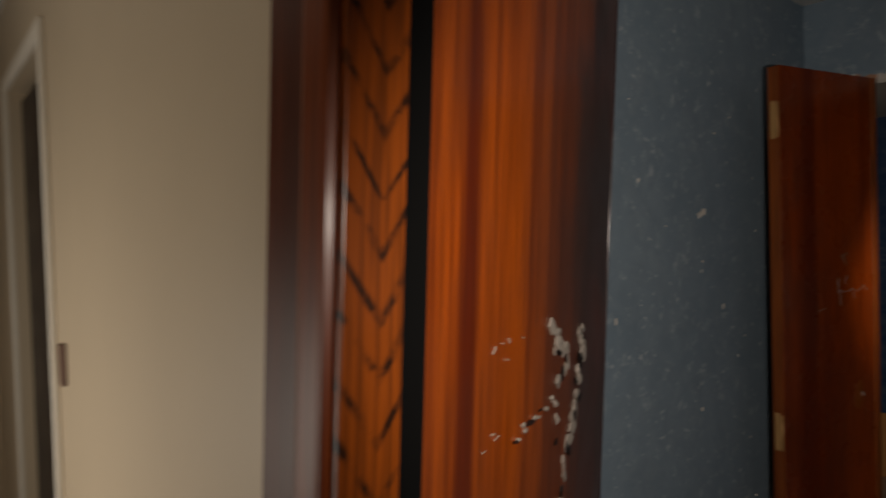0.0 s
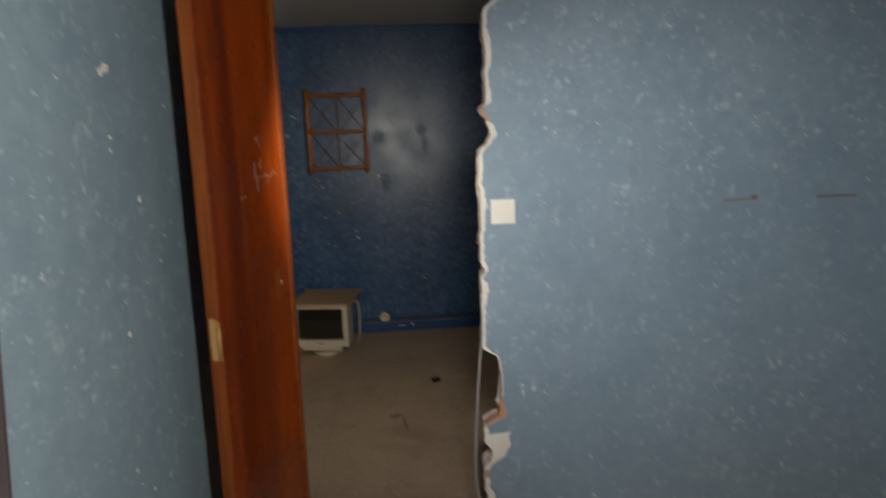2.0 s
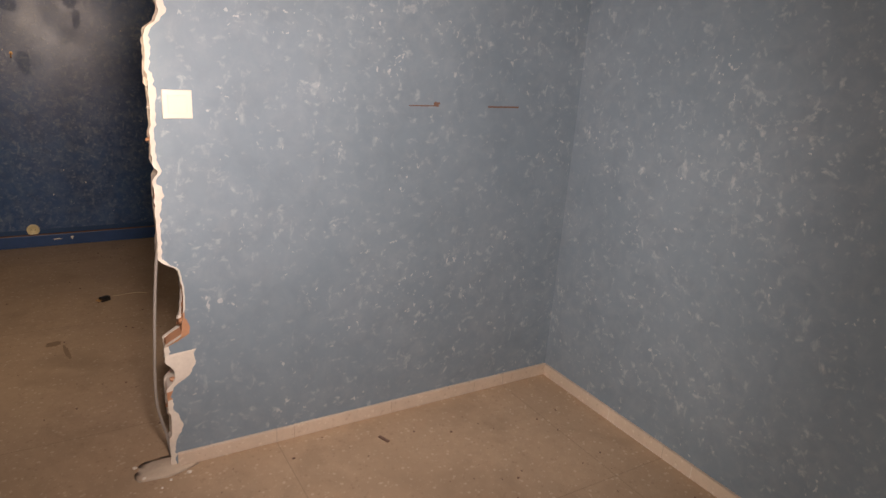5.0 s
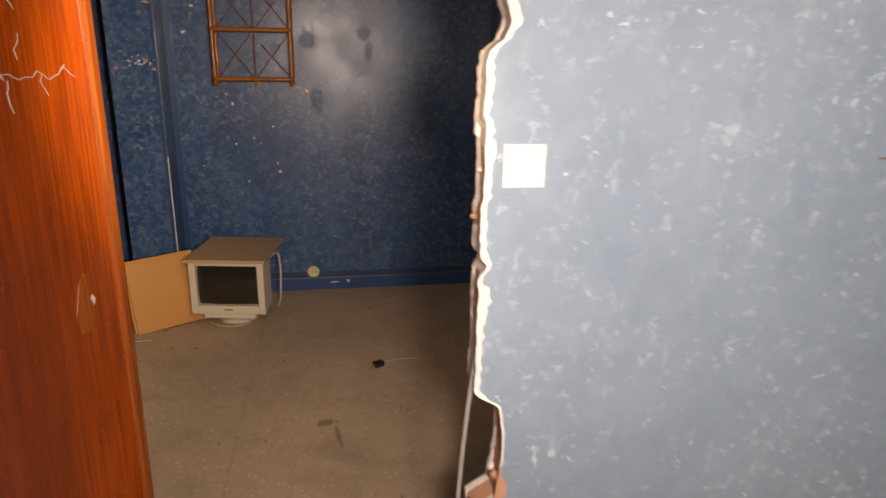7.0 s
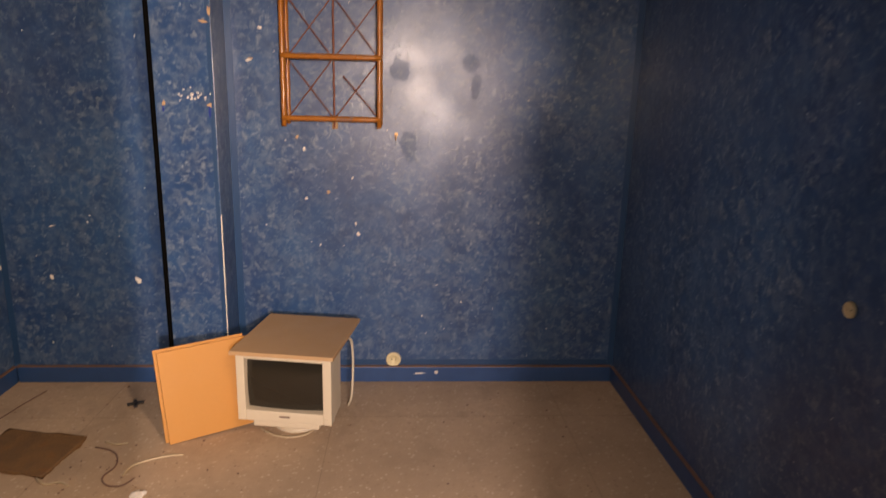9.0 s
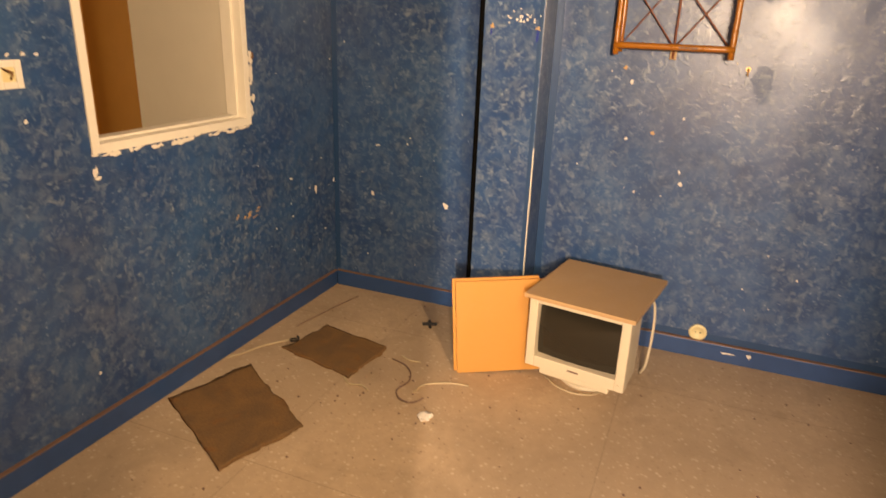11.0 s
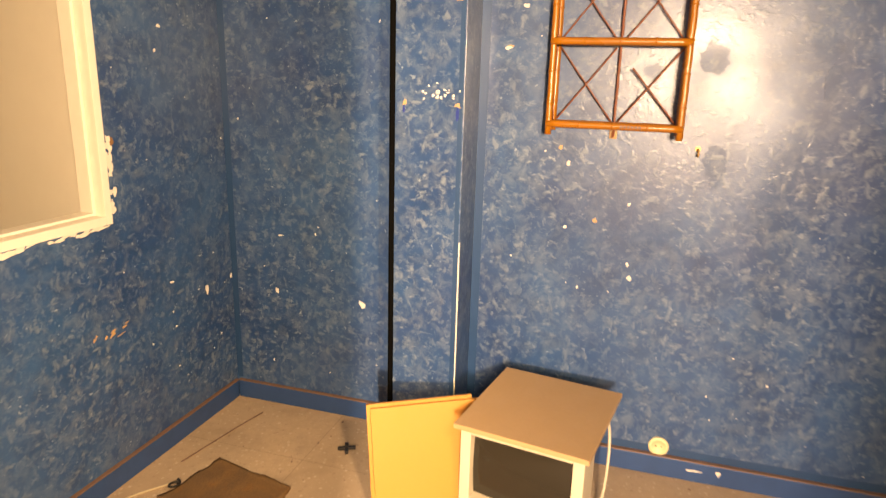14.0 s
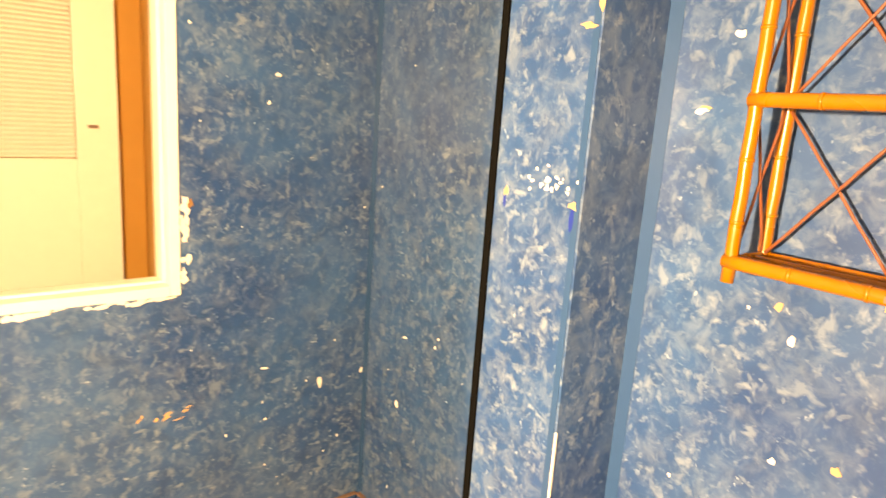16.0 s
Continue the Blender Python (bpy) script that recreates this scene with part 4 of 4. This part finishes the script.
for i, (dx, dz, w, h, tilt) in enumerate(((0.0, 0.0, 0.352, 0.366, 11.5), (0.019, 0.0, 0.345, 0.372, 11.0))):
    bm = bmesh.new()
    box(bm, 0.0, 0.0, 0.0, w, 0.014, h, 0.0015)
    d = Vector((0.161, -0.319, 0)).normalized()
    o = Vector((4.676, 1.405, 0.0015)) + Vector((d.y, -d.x, 0)) * -dx * 1.0 + (d * -0.012 if i else d * 0)
    thing("hardboard_panel", bm, ORANGE_BOARD, "orange-tan hardboard panel leaning against the monitor", "board", "leaning panels",
          place=Matrix.Translation(o) @ Matrix.Rotation(math.atan2(d.y, d.x), 4, "Z") @ Matrix.Rotation(radians(-tilt), 4, "X") @ Matrix.Rotation(radians(-2.5), 4, "Y"))

hanging([(5.06, 0.80, 0.25), (5.03, 0.735, 0.31), (4.97, 0.715, 0.24), (4.95, 0.72, 0.08), (4.99, 0.74, 0.006)], 0.005, "monitor_cable", COMPUTER, "beige lead hanging behind the monitor")
hanging([(4.80, 1.08, 0.0045), (4.745, 1.02, 0.0045), (4.725, 0.95, 0.0045), (4.745, 0.89, 0.0045), (4.79, 0.86, 0.0045)], 0.004, "monitor_lead", CABLE, "beige lead curled before the monitor")

# bamboo wall shelf
shelf = base("bamboo_shelf", pose(5.25, 0.807, 1.24), "orange varnished bamboo wall rack with cane lattice", "shelf")
SW2, SD, SH = 0.198, 0.128, 0.56


def cane(name, a, b, r, mat=BAMBOO, label=""):
    bm = bmesh.new()
    a, b = Vector(a), Vector(b)
    k = max(2, int((b - a).length / 0.09))
    pts = []
    for i in range(k * 3 + 1):
        t = i / (k * 3)
        pts.append(a.lerp(b, t) + Vector((0.0005 * math.sin(i * 1.7), 0.0005 * math.cos(i * 2.1), 0)))
    tube(bm, pts, r, 10)
    for i in range(1, k):
        c = a.lerp(b, i / k)
        d = (b - a).normalized() * 0.003
        if r > 0.006:
            tube(bm, [c - d, c + d], r * 1.1, 10)
    return part(name, bm, mat, shelf, label)


for sy in (-1, 1):
    cane("post", (-SD, sy * SW2, -0.022), (-SD, sy * SW2, SH), 0.0105)
    cane("post", (-0.02, sy * SW2, -0.015), (-0.02, sy * SW2, SH), 0.0105)
    for z in (0.012, 0.262, 0.512):
        cane("side_rail", (-SD, sy * (SW2 + 0.002), z), (-0.02, sy * (SW2 + 0.002), z), 0.008)
    for z in (0.02, 0.27):
        cane("side_lattice", (-SD + 0.008, sy * SW2, z), (-0.028, sy * SW2, z + 0.235), 0.0025, TWIG)
        cane("side_lattice", (-0.028, sy * SW2, z), (-SD + 0.008, sy * SW2, z + 0.235), 0.0025, TWIG)
for z in (0.012, 0.262, 0.512):
    cane("front_rail", (-SD - 0.004, -SW2 - 0.008, z), (-SD - 0.004, SW2 + 0.008, z), 0.0115)
    cane("back_rail", (-0.016, -SW2, z), (-0.016, SW2, z), 0.0075)
    for k in range(2):
        cane("shelf_cane", (-SD + 0.035 + 0.035 * k, -SW2, z), (-SD + 0.035 + 0.035 * k, SW2, z), 0.006) if z < 0.1 else None
cane("lattice_upright", (-0.03, 0.0, -0.03), (-0.03, 0.0, SH - 0.02), 0.0042, TWIG, "thin red-brown cane")
for z in (0.02, 0.27):
    for y0, y1 in ((-SW2, 0.0), (0.0, SW2)):
        cane("lattice_cane", (-0.034, y0 + 0.01, z + 0.23), (-0.038, y1 - 0.01, z), 0.0026, TWIG)
        if z > 0.1 or y0 == 0.0:
            cane("lattice_cane", (-0.030, y0 + 0.01, z), (-0.030, y1 - 0.01, z + 0.23), 0.0026, TWIG)
cane("broken_cane", (-0.031, -SW2 + 0.012, 0.02), (-0.050, -0.042, 0.188), 0.0028, TWIG, "snapped cane sticking out")
bm = bmesh.new()
box(bm, -0.014, -0.012, -0.035, 0.008, 0.012, 0.01, 0.002)
part("wall_bracket", bm, CHIPBOARD, shelf)

bm = bmesh.new()
for k in range(6):
    box(bm, -SD - 0.0166, -0.085 + 0.011 * k, 0.007, -SD - 0.0150, -0.077 + 0.011 * k, 0.016)
part("stamped_lettering", bm, STRIP, shelf, "faded dark lettering stamped on the bottom rail")

# hook on the wall
hook = base("wall_hook", pose(X_FAR, 0.54, 1.185), "small brass hook screwed into the blue wall", "hook")
bm = bmesh.new()
tube(bm, [(0.0, 0, 0), (-0.022, 0, 0), (-0.034, 0, -0.005), (-0.038, 0, -0.014), (-0.032, 0, -0.022), (-0.022, 0, -0.020)], 0.003, 8)
part("hook_wire", bm, BRASS, hook)
bm = bmesh.new()
tube(bm, [(-0.0005, 0, 0), (-0.004, 0, 0)], 0.009, 14)
part("rose", bm, BRASS, hook)


# sockets
def round_socket(place, r, mat, label):
    ob = base("wall_socket", place, label, "socket", "round sockets")
    bm = bmesh.new()
    lathe(bm, ((r, 0.0005), (r, 0.006), (r * 0.92, 0.009), (r * 0.62, 0.009), (r * 0.58, 0.005), (r * 0.05, 0.005)), 26, Matrix.Rotation(radians(90), 4, "X"))
    part("face_plate", bm, mat, ob)
    bm = bmesh.new()
    for sx in (-0.0095, 0.0095):
        tube(bm, [(sx * r / 0.036, -0.0052, 0), (sx * r / 0.036, -0.0058, 0)], 0.0028 * r / 0.036, 10)
    part("pin_holes", bm, BLACK, ob)
    return ob


round_socket(pose(X_FAR, 0.544, 0.112, 0, 0, -90), 0.036, YELLOWED, "round yellowed power socket just above the skirting")
round_socket(pose(3.72, Y_R, 0.898, 0, 0, 180), 0.020, YELLOWED, "small round white socket on the blue wall")
sq = base("antenna_socket", pose(3.712, Y_L, 1.142, 0, 0, 0), "square white socket plate with its inside torn out", "socket")
bm = bmesh.new()
for x0, x1, z0, z1 in ((-0.036, -0.018, -0.036, 0.036), (0.018, 0.036, -0.036, 0.036), (-0.018, 0.018, -0.036, -0.018), (-0.018, 0.018, 0.018, 0.036)):
    box(bm, x0, -0.009, z0, x1, -0.0004, z1, 0.002)
part("cover_plate", bm, WHITE, sq)
bm = bmesh.new()
box(bm, -0.018, -0.004, -0.018, 0.018, -0.0006, 0.018)
part("socket_core", bm, YELLOWED, sq)
bm = bmesh.new()
tube(bm, [(-0.010, -0.004, 0.012), (0.0, -0.012, 0.006), (0.006, -0.014, 0.0), (0.002, -0.009, -0.012)], 0.002, 6)
tube(bm, [(-0.014, -0.004, 0.016), (-0.004, -0.014, 0.010), (0.012, -0.010, 0.004)], 0.002, 6)
part("torn_wires", bm, RUST, sq)

# torn paper, chips and bare patches on the blue walls
bm = bmesh.new()
flat_shape(bm, (3.60, Y_L - 0.0004, 1.466), (0.9, 0, -0.45), (0.3, 0, 0.6), 0.085, 0.03, rng, 11)
flat_shape(bm, (3.54, Y_L - 0.0004, 1.205), (1, 0, -0.1), (0, 0, 1), 0.05, 0.014, rng, 9)
part("torn_paper", bm, RUST, left_wall, "brown torn scraps of backing paper")
bm = bmesh.new()
for x, z, w, h in ((3.923, 0.846, 0.016, 0.035), (3.932, 0.828, 0.02, 0.012), (5.09, 0.545, 0.014, 0.034), (5.25, 0.556, 0.011, 0.02), (4.93, 1.524, 0.018, 0.012), (3.76, 1.19, 0.014, 0.01), (3.72, 1.19, 0.012, 0.009), (3.80, 1.19, 0.012, 0.009), (3.74, 1.02, 0.012, 0.012), (4.9, 0.63, 0.02, 0.01)):
    flat_shape(bm, (x, Y_L - 0.0004, z), (1, 0, 0), (0, 0, 1), w, h, rng, 8, rough=0.5)
for i in range(40):
    s = rng.uniform(0.003, 0.009)
    x = rng.choice((rng.uniform(2.8, 3.9), rng.uniform(4.67, 5.24)))
    flat_shape(bm, (x, Y_L - 0.0004, rng.uniform(0.15, 2.1)), (1, 0, 0), (0, 0, 1), s, s * rng.uniform(0.6, 1.6), rng, 7)
tagged(part("paint_chips", bm, PLASTER, left_wall, "white chips where the paint has come off"), kind="stuff")
bm = bmesh.new()
for y, z, w, h in ((1.715, 0.502, 0.026, 0.03), (2.094, 0.511, 0.014, 0.028), (2.07, 0.75, 0.022, 0.007), (0.947, 1.111, 0.012, 0.02), (0.942, 0.891, 0.016, 0.011), (0.734, 0.987, 0.011, 0.016), (0.72, 0.777, 0.010, 0.014), (0.71, 0.73, 0.014, 0.018), (1.175, 1.487, 0.024, 0.012), (1.12, 1.62, 0.02, 0.016)):
    flat_shape(bm, (X_FAR - 0.0004, y, z), (0, -1, 0), (0, 0, 1), w, h, rng, 8, rough=0.5)
for i in range(45):
    s = rng.uniform(0.003, 0.008)
    flat_shape(bm, (X_FAR - 0.0004, rng.choice((rng.uniform(-0.5, 1.25), rng.uniform(1.53, 2.28))), rng.uniform(0.12, 2.1)), (0, -1, 0), (0, 0, 1), s, s * rng.uniform(0.6, 1.6), rng, 7)
tagged(part("paint_chips", bm, PLASTER, far_wall, "white chips where the paint has come off"), kind="stuff")
bm = bmesh.new()
for y, z, w, h in ((0.525, 1.465, 0.085, 0.10), (0.485, 1.150, 0.075, 0.10), (0.475, 1.09, 0.05, 0.06), (0.215, 1.50, 0.07, 0.08), (0.19, 1.40, 0.05, 0.11), (0.70, 1.42, 0.06, 0.05)):
    flat_shape(bm, (X_FAR - 0.0003, y, z), (0, -1, 0), (0, 0, 1), w, h, rng, 26, 0.0006, 0.24)
part("bare_patches", bm, BLUE_MATTE, far_wall, "dull dark patches in the gloss paint")
bm = bmesh.new()
for y, z, w, h in ((1.168, 1.492, 0.022, 0.010), (0.977, 1.166, 0.012, 0.014), (0.842, 0.925, 0.018, 0.013)):
    flat_shape(bm, (X_FAR - 0.0004, y, z), (0, -1, 0), (0, 0, 1), w, h, rng, 9)
part("torn_tape", bm, CHIPBOARD, far_wall, "tan scraps of old tape")
bm = bmesh.new()
for i in range(9):
    flat_shape(bm, (4.60 + rng.gauss(0, 0.035), Y_L - 0.0004, 0.54 + rng.gauss(0, 0.010)), (1, 0, 0.2), (0, 0, 1), rng.uniform(0.008, 0.03), rng.uniform(0.004, 0.012), rng, 8, 0.0008)
part("scraped_patch", bm, CHIPBOARD, left_wall, "tan scrape under the window")
bm = bmesh.new()
flat_shape(bm, (5.0696, 1.299, 1.618), (0, -1, 0), (0, 0, 1), 0.03, 0.014, rng, 9)
flat_shape(bm, (5.0696, 1.475, 1.30), (0, -1, 0), (0, 0, 1), 0.014, 0.018, rng, 9)
flat_shape(bm, (5.0696, 1.292, 1.297), (0, -1, 0), (0, 0, 1), 0.018, 0.018, rng, 9)
flat_shape(bm, (5.0696, 1.275, 1.66), (0, -1, 0), (0, 0, 1), 0.012, 0.03, rng, 9)
part("torn_tape", bm, CHIPBOARD, pillar, "tan scraps of old tape")
bm = bmesh.new()
flat_shape(bm, (5.0697, 1.292, 1.272), (0, -1, 0), (0, 0, 1), 0.010, 0.044, rng, 9, 0.0008, 0.25)
flat_shape(bm, (5.0697, 1.476, 1.282), (0, -1, 0), (0, 0, 1), 0.008, 0.030, rng, 9, 0.0008, 0.25)
part("blue_smears", bm, plain("fresh_blue_paint", (0.012, 0.035, 0.26), 0.4, vary=0.2), pillar, "small smears of stronger blue paint")


# carpet offcuts on the floor
def carpet(a, b, c, d, seed, label):
    bm = bmesh.new()
    n = 22
    P = [Vector((*p, 0)) for p in (a, b, c, d)]
    top, low = [], []
    for i in range(n + 1):
        rt, rl = [], []
        for k in range(n + 1):
            u, v = i / n, k / n
            p = (P[0] * (1 - u) + P[1] * u) * (1 - v) + (P[3] * (1 - u) + P[2] * u) * v
            edge = min(u, 1 - u, v, 1 - v)
            wob = noise.noise(Vector((p.x * 14, p.y * 14, seed)))
            if edge < 0.001:
                c0 = sum(P, Vector()) / 4
                p += (p - c0).normalized() * (0.013 * wob + 0.008 * noise.noise(Vector((p.x * 50, p.y * 50, seed))))
            z = 0.006 + 0.004 * wob + max(0.0, 0.06 - edge) * 0.18 * max(0, noise.noise(Vector((p.x * 5, p.y * 5, seed + 3))) + 0.2)
            rt.append(bm.verts.new((p.x, p.y, max(z, 0.003))))
            rl.append(bm.verts.new((p.x, p.y, 0.0012)))
        top.append(rt)
        low.append(rl)
    for i in range(n):
        for k in range(n):
            bm.faces.new((top[i][k], top[i + 1][k], top[i + 1][k + 1], top[i][k + 1])).smooth = True
    for i in range(n):
        for r0, r1 in ((top[i][0], low[i][0]),):
            bm.faces.new((top[i][0], top[i + 1][0], low[i + 1][0], low[i][0]))
            bm.faces.new((top[i][n], top[i + 1][n], low[i + 1][n], low[i][n]))
            bm.faces.new((top[0][i], top[0][i + 1], low[0][i + 1], low[0][i]))
            bm.faces.new((top[n][i], top[n][i + 1], low[n][i + 1], low[n][i]))
    return thing("carpet_offcut", bm, CARPET, label, "carpet", "carpet offcuts")


carpet((4.05, 2.265), (4.369, 2.16), (4.119, 1.75), (3.825, 1.85), 3.0, "stained brown square carpet offcut with a curled edge")
carpet((4.545, 2.135), (4.80, 2.08), (4.735, 1.742), (4.456, 1.772), 8.0, "grey-brown square carpet offcut on the dusty floor")

# litter
bm = bmesh.new()
for k in range(4):
    a = math.radians(25 + 90 * k)
    box(bm, 0.004, -0.007, 0, 0.034, 0.007, 0.012, 0.003, Matrix.Translation((5.018, 1.672, 0.0005)) @ Matrix.Rotation(a, 4, "Z"))
thing("plastic_cross", bm, BLACK, "dark cross-shaped plastic tile spacer on the floor", "litter")
plug = base("power_plug", pose(4.178, 0.222, 0.0, 0, 0, -60), "black plug with a short cut white lead", "plug")
bm = bmesh.new()
box(bm, -0.032, -0.016, 0.0005, 0.016, 0.016, 0.024, 0.005)
part("plug_body", bm, BLACK, plug)
bm = bmesh.new()
for sy in (-0.008, 0.008):
    tube(bm, [(-0.032, sy, 0.012), (-0.05, sy, 0.012)], 0.0022, 8)
part("plug_pins", bm, BRASS, plug)
bm = bmesh.new()
tube(bm, [(0.016, 0, 0.012), (0.05, 0.004, 0.008), (0.09, 0.0, 0.004), (0.13, -0.012, 0.004), (0.165, -0.035, 0.003), (0.19, -0.07, 0.003)], 0.002, 8)
part("plug_lead", bm, CABLE, plug)
Z = 0.0045
hanging([(4.375, 2.285, Z), (4.44, 2.25, Z), (4.52, 2.22, Z), (4.59, 2.17, Z), (4.625, 2.125, Z + 0.008)], 0.004, "loose_cable", CABLE, "off-white cable snaking from the skirting")
bm = bmesh.new()
tube(bm, [(4.605 + 0.018 * math.cos(a * 0.45), 2.118 + 0.018 * math.sin(a * 0.45), 0.012 + 0.001 * a) for a in range(15)], 0.004, 8)
thing("cable_end", bm, BLACK, "dark coiled cable end on the carpet offcut", "cable")
hanging([(4.455, 1.79, Z), (4.42, 1.745, Z), (4.43, 1.70, Z), (4.41, 1.66, Z)], 0.004, "loose_cable", CABLE, "short off-white cable scrap on the floor")
hanging([(4.66, 1.68, Z), (4.64, 1.62, Z), (4.60, 1.575, Z), (4.53, 1.55, Z), (4.46, 1.565, Z), (4.41, 1.53, Z), (4.405, 1.48, Z), (4.44, 1.455, Z)], 0.003, "loose_cable", STRIP, "thin brown curled wire on the floor")
hanging([(4.47, 1.50, Z), (4.53, 1.49, Z), (4.57, 1.44, Z), (4.595, 1.38, Z), (4.60, 1.33, Z)], 0.004, "loose_cable", CABLE, "off-white cable scrap on the floor")
hanging([(4.70, 1.66, Z), (4.68, 1.61, Z), (4.69, 1.57, Z)], 0.004, "loose_cable", CABLE, "short off-white cable scrap on the floor")
# thin rod standing for a dark drag scratch in the floor
hanging([(4.74, 2.20, 0.003), (4.88, 2.175, 0.003), (5.02, 2.15, 0.003), (5.15, 2.12, 0.003)], 0.0025, "scratch_rod", STRIP, "dark floor scratch by the skirting, built as a thin rod", "litter")
bm = bmesh.new()
blob(bm, (4.342, 1.403, 0), 0.028, rng, 0.6)
blob(bm, (4.36, 1.385, 0), 0.016, rng, 0.6)
thing("plaster_lump", bm, PLASTER, "white lump of fallen plaster", "rubble")
bm = bmesh.new()
heap = []
for r, h in ((0.09, 0.0006), (0.062, 0.003), (0.036, 0.007), (0.014, 0.010)):
    heap.append([bm.verts.new((2.605 + 0.75 * r * q * math.cos(k * math.tau / 20), 0.165 + r * q * math.sin(k * math.tau / 20), h * (1 + 0.5 * noise.noise(Vector((k * 0.9, r * 40, 3.0))))))
                 for k in range(20) for q in (1 + 0.4 * noise.noise(Vector((math.cos(k * math.tau / 20) * 1.7, math.sin(k * math.tau / 20) * 1.7, 8.0 + r))),)])
for a, b in zip(heap, heap[1:]):
    for k in range(20):
        bm.faces.new((a[k], a[(k + 1) % 20], b[(k + 1) % 20], b[k])).smooth = True
bm.faces.new(heap[-1])
bm.faces.new(heap[0][::-1])
thing("plaster_dust", bm, plain("plaster_dust", (0.66, 0.56, 0.45), 0.95, vary=0.3, scale=70, bump=0.8), "low heap of pale plaster dust under the torn jamb", "rubble")
for x, y, s in ((2.545, 0.10, 0.008), (2.57, 0.235, 0.009), (2.50, 0.19, 0.005), (2.64, 0.255, 0.008), (2.53, 0.16, 0.006)):
    bm = bmesh.new()
    blob(bm, (x, y, 0), s, rng, 0.6)
    thing("plaster_crumb", bm, PLASTER, "pale crumb of plaster under the torn jamb", "rubble", "plaster crumbs")
bm = bmesh.new()
for i in range(420):
    x, y = rng.choice(((rng.gauss(4.5, 0.25), rng.gauss(1.62, 0.28)), (rng.uniform(2.8, 5.2), rng.uniform(-0.5, 2.25)), (rng.uniform(0.8, 2.55), rng.uniform(-1.4, 0.6))))
    if 2.75 < x < 5.2 and -0.5 < y < 2.25 or 0.8 < x < 2.55 and -1.4 < y < 0.6:
        blob(bm, (x, y, 0), rng.uniform(0.0015, 0.0055), rng, 0.6)
thing("grit", bm, [STRIP], "scattered dark crumbs and grit on the floor", "dirt", kind="stuff")
bm = bmesh.new()
box(bm, -0.025, -0.006, 0, 0.025, 0.006, 0.004, 0.001, pose(2.439, -0.56, 0.0005, 0, 0, 20))
thing("wood_sliver", bm, STRIP, "small dark sliver of wood on the floor", "litter")
bm = bmesh.new()
flat_shape(bm, (X_FAR - 0.0155, 0.42, 0.045), (0, -1, 0), (0, 0, 1), 0.05, 0.008, rng, 9)
flat_shape(bm, (X_FAR - 0.0155, 0.335, 0.05), (0, -1, 0), (0, 0, 1), 0.018, 0.03, rng, 9)
part("paint_chips", bm, PLASTER, bpy.data.objects["baseboard_far"], "white chips in the blue paint")
# dark dusty streaks and a drag mark near the doorway
bm = bmesh.new()
for x, y, l, w, turn in ((3.62, 0.42, 0.16, 0.02, 8), (3.72, 0.47, 0.05, 0.06, 30)):
    flat_shape(bm, (x, y, 0.0006), (math.cos(radians(turn)), math.sin(radians(turn)), 0), (-math.sin(radians(turn)), math.cos(radians(turn)), 0), l, w, rng, 15, 0.0008, 0.2)
part("floor_stains", bm, plain("dried_brown_stain", (0.33, 0.235, 0.155), 0.8, vary=0.3, scale=30), floor, "faint dried brown stains")
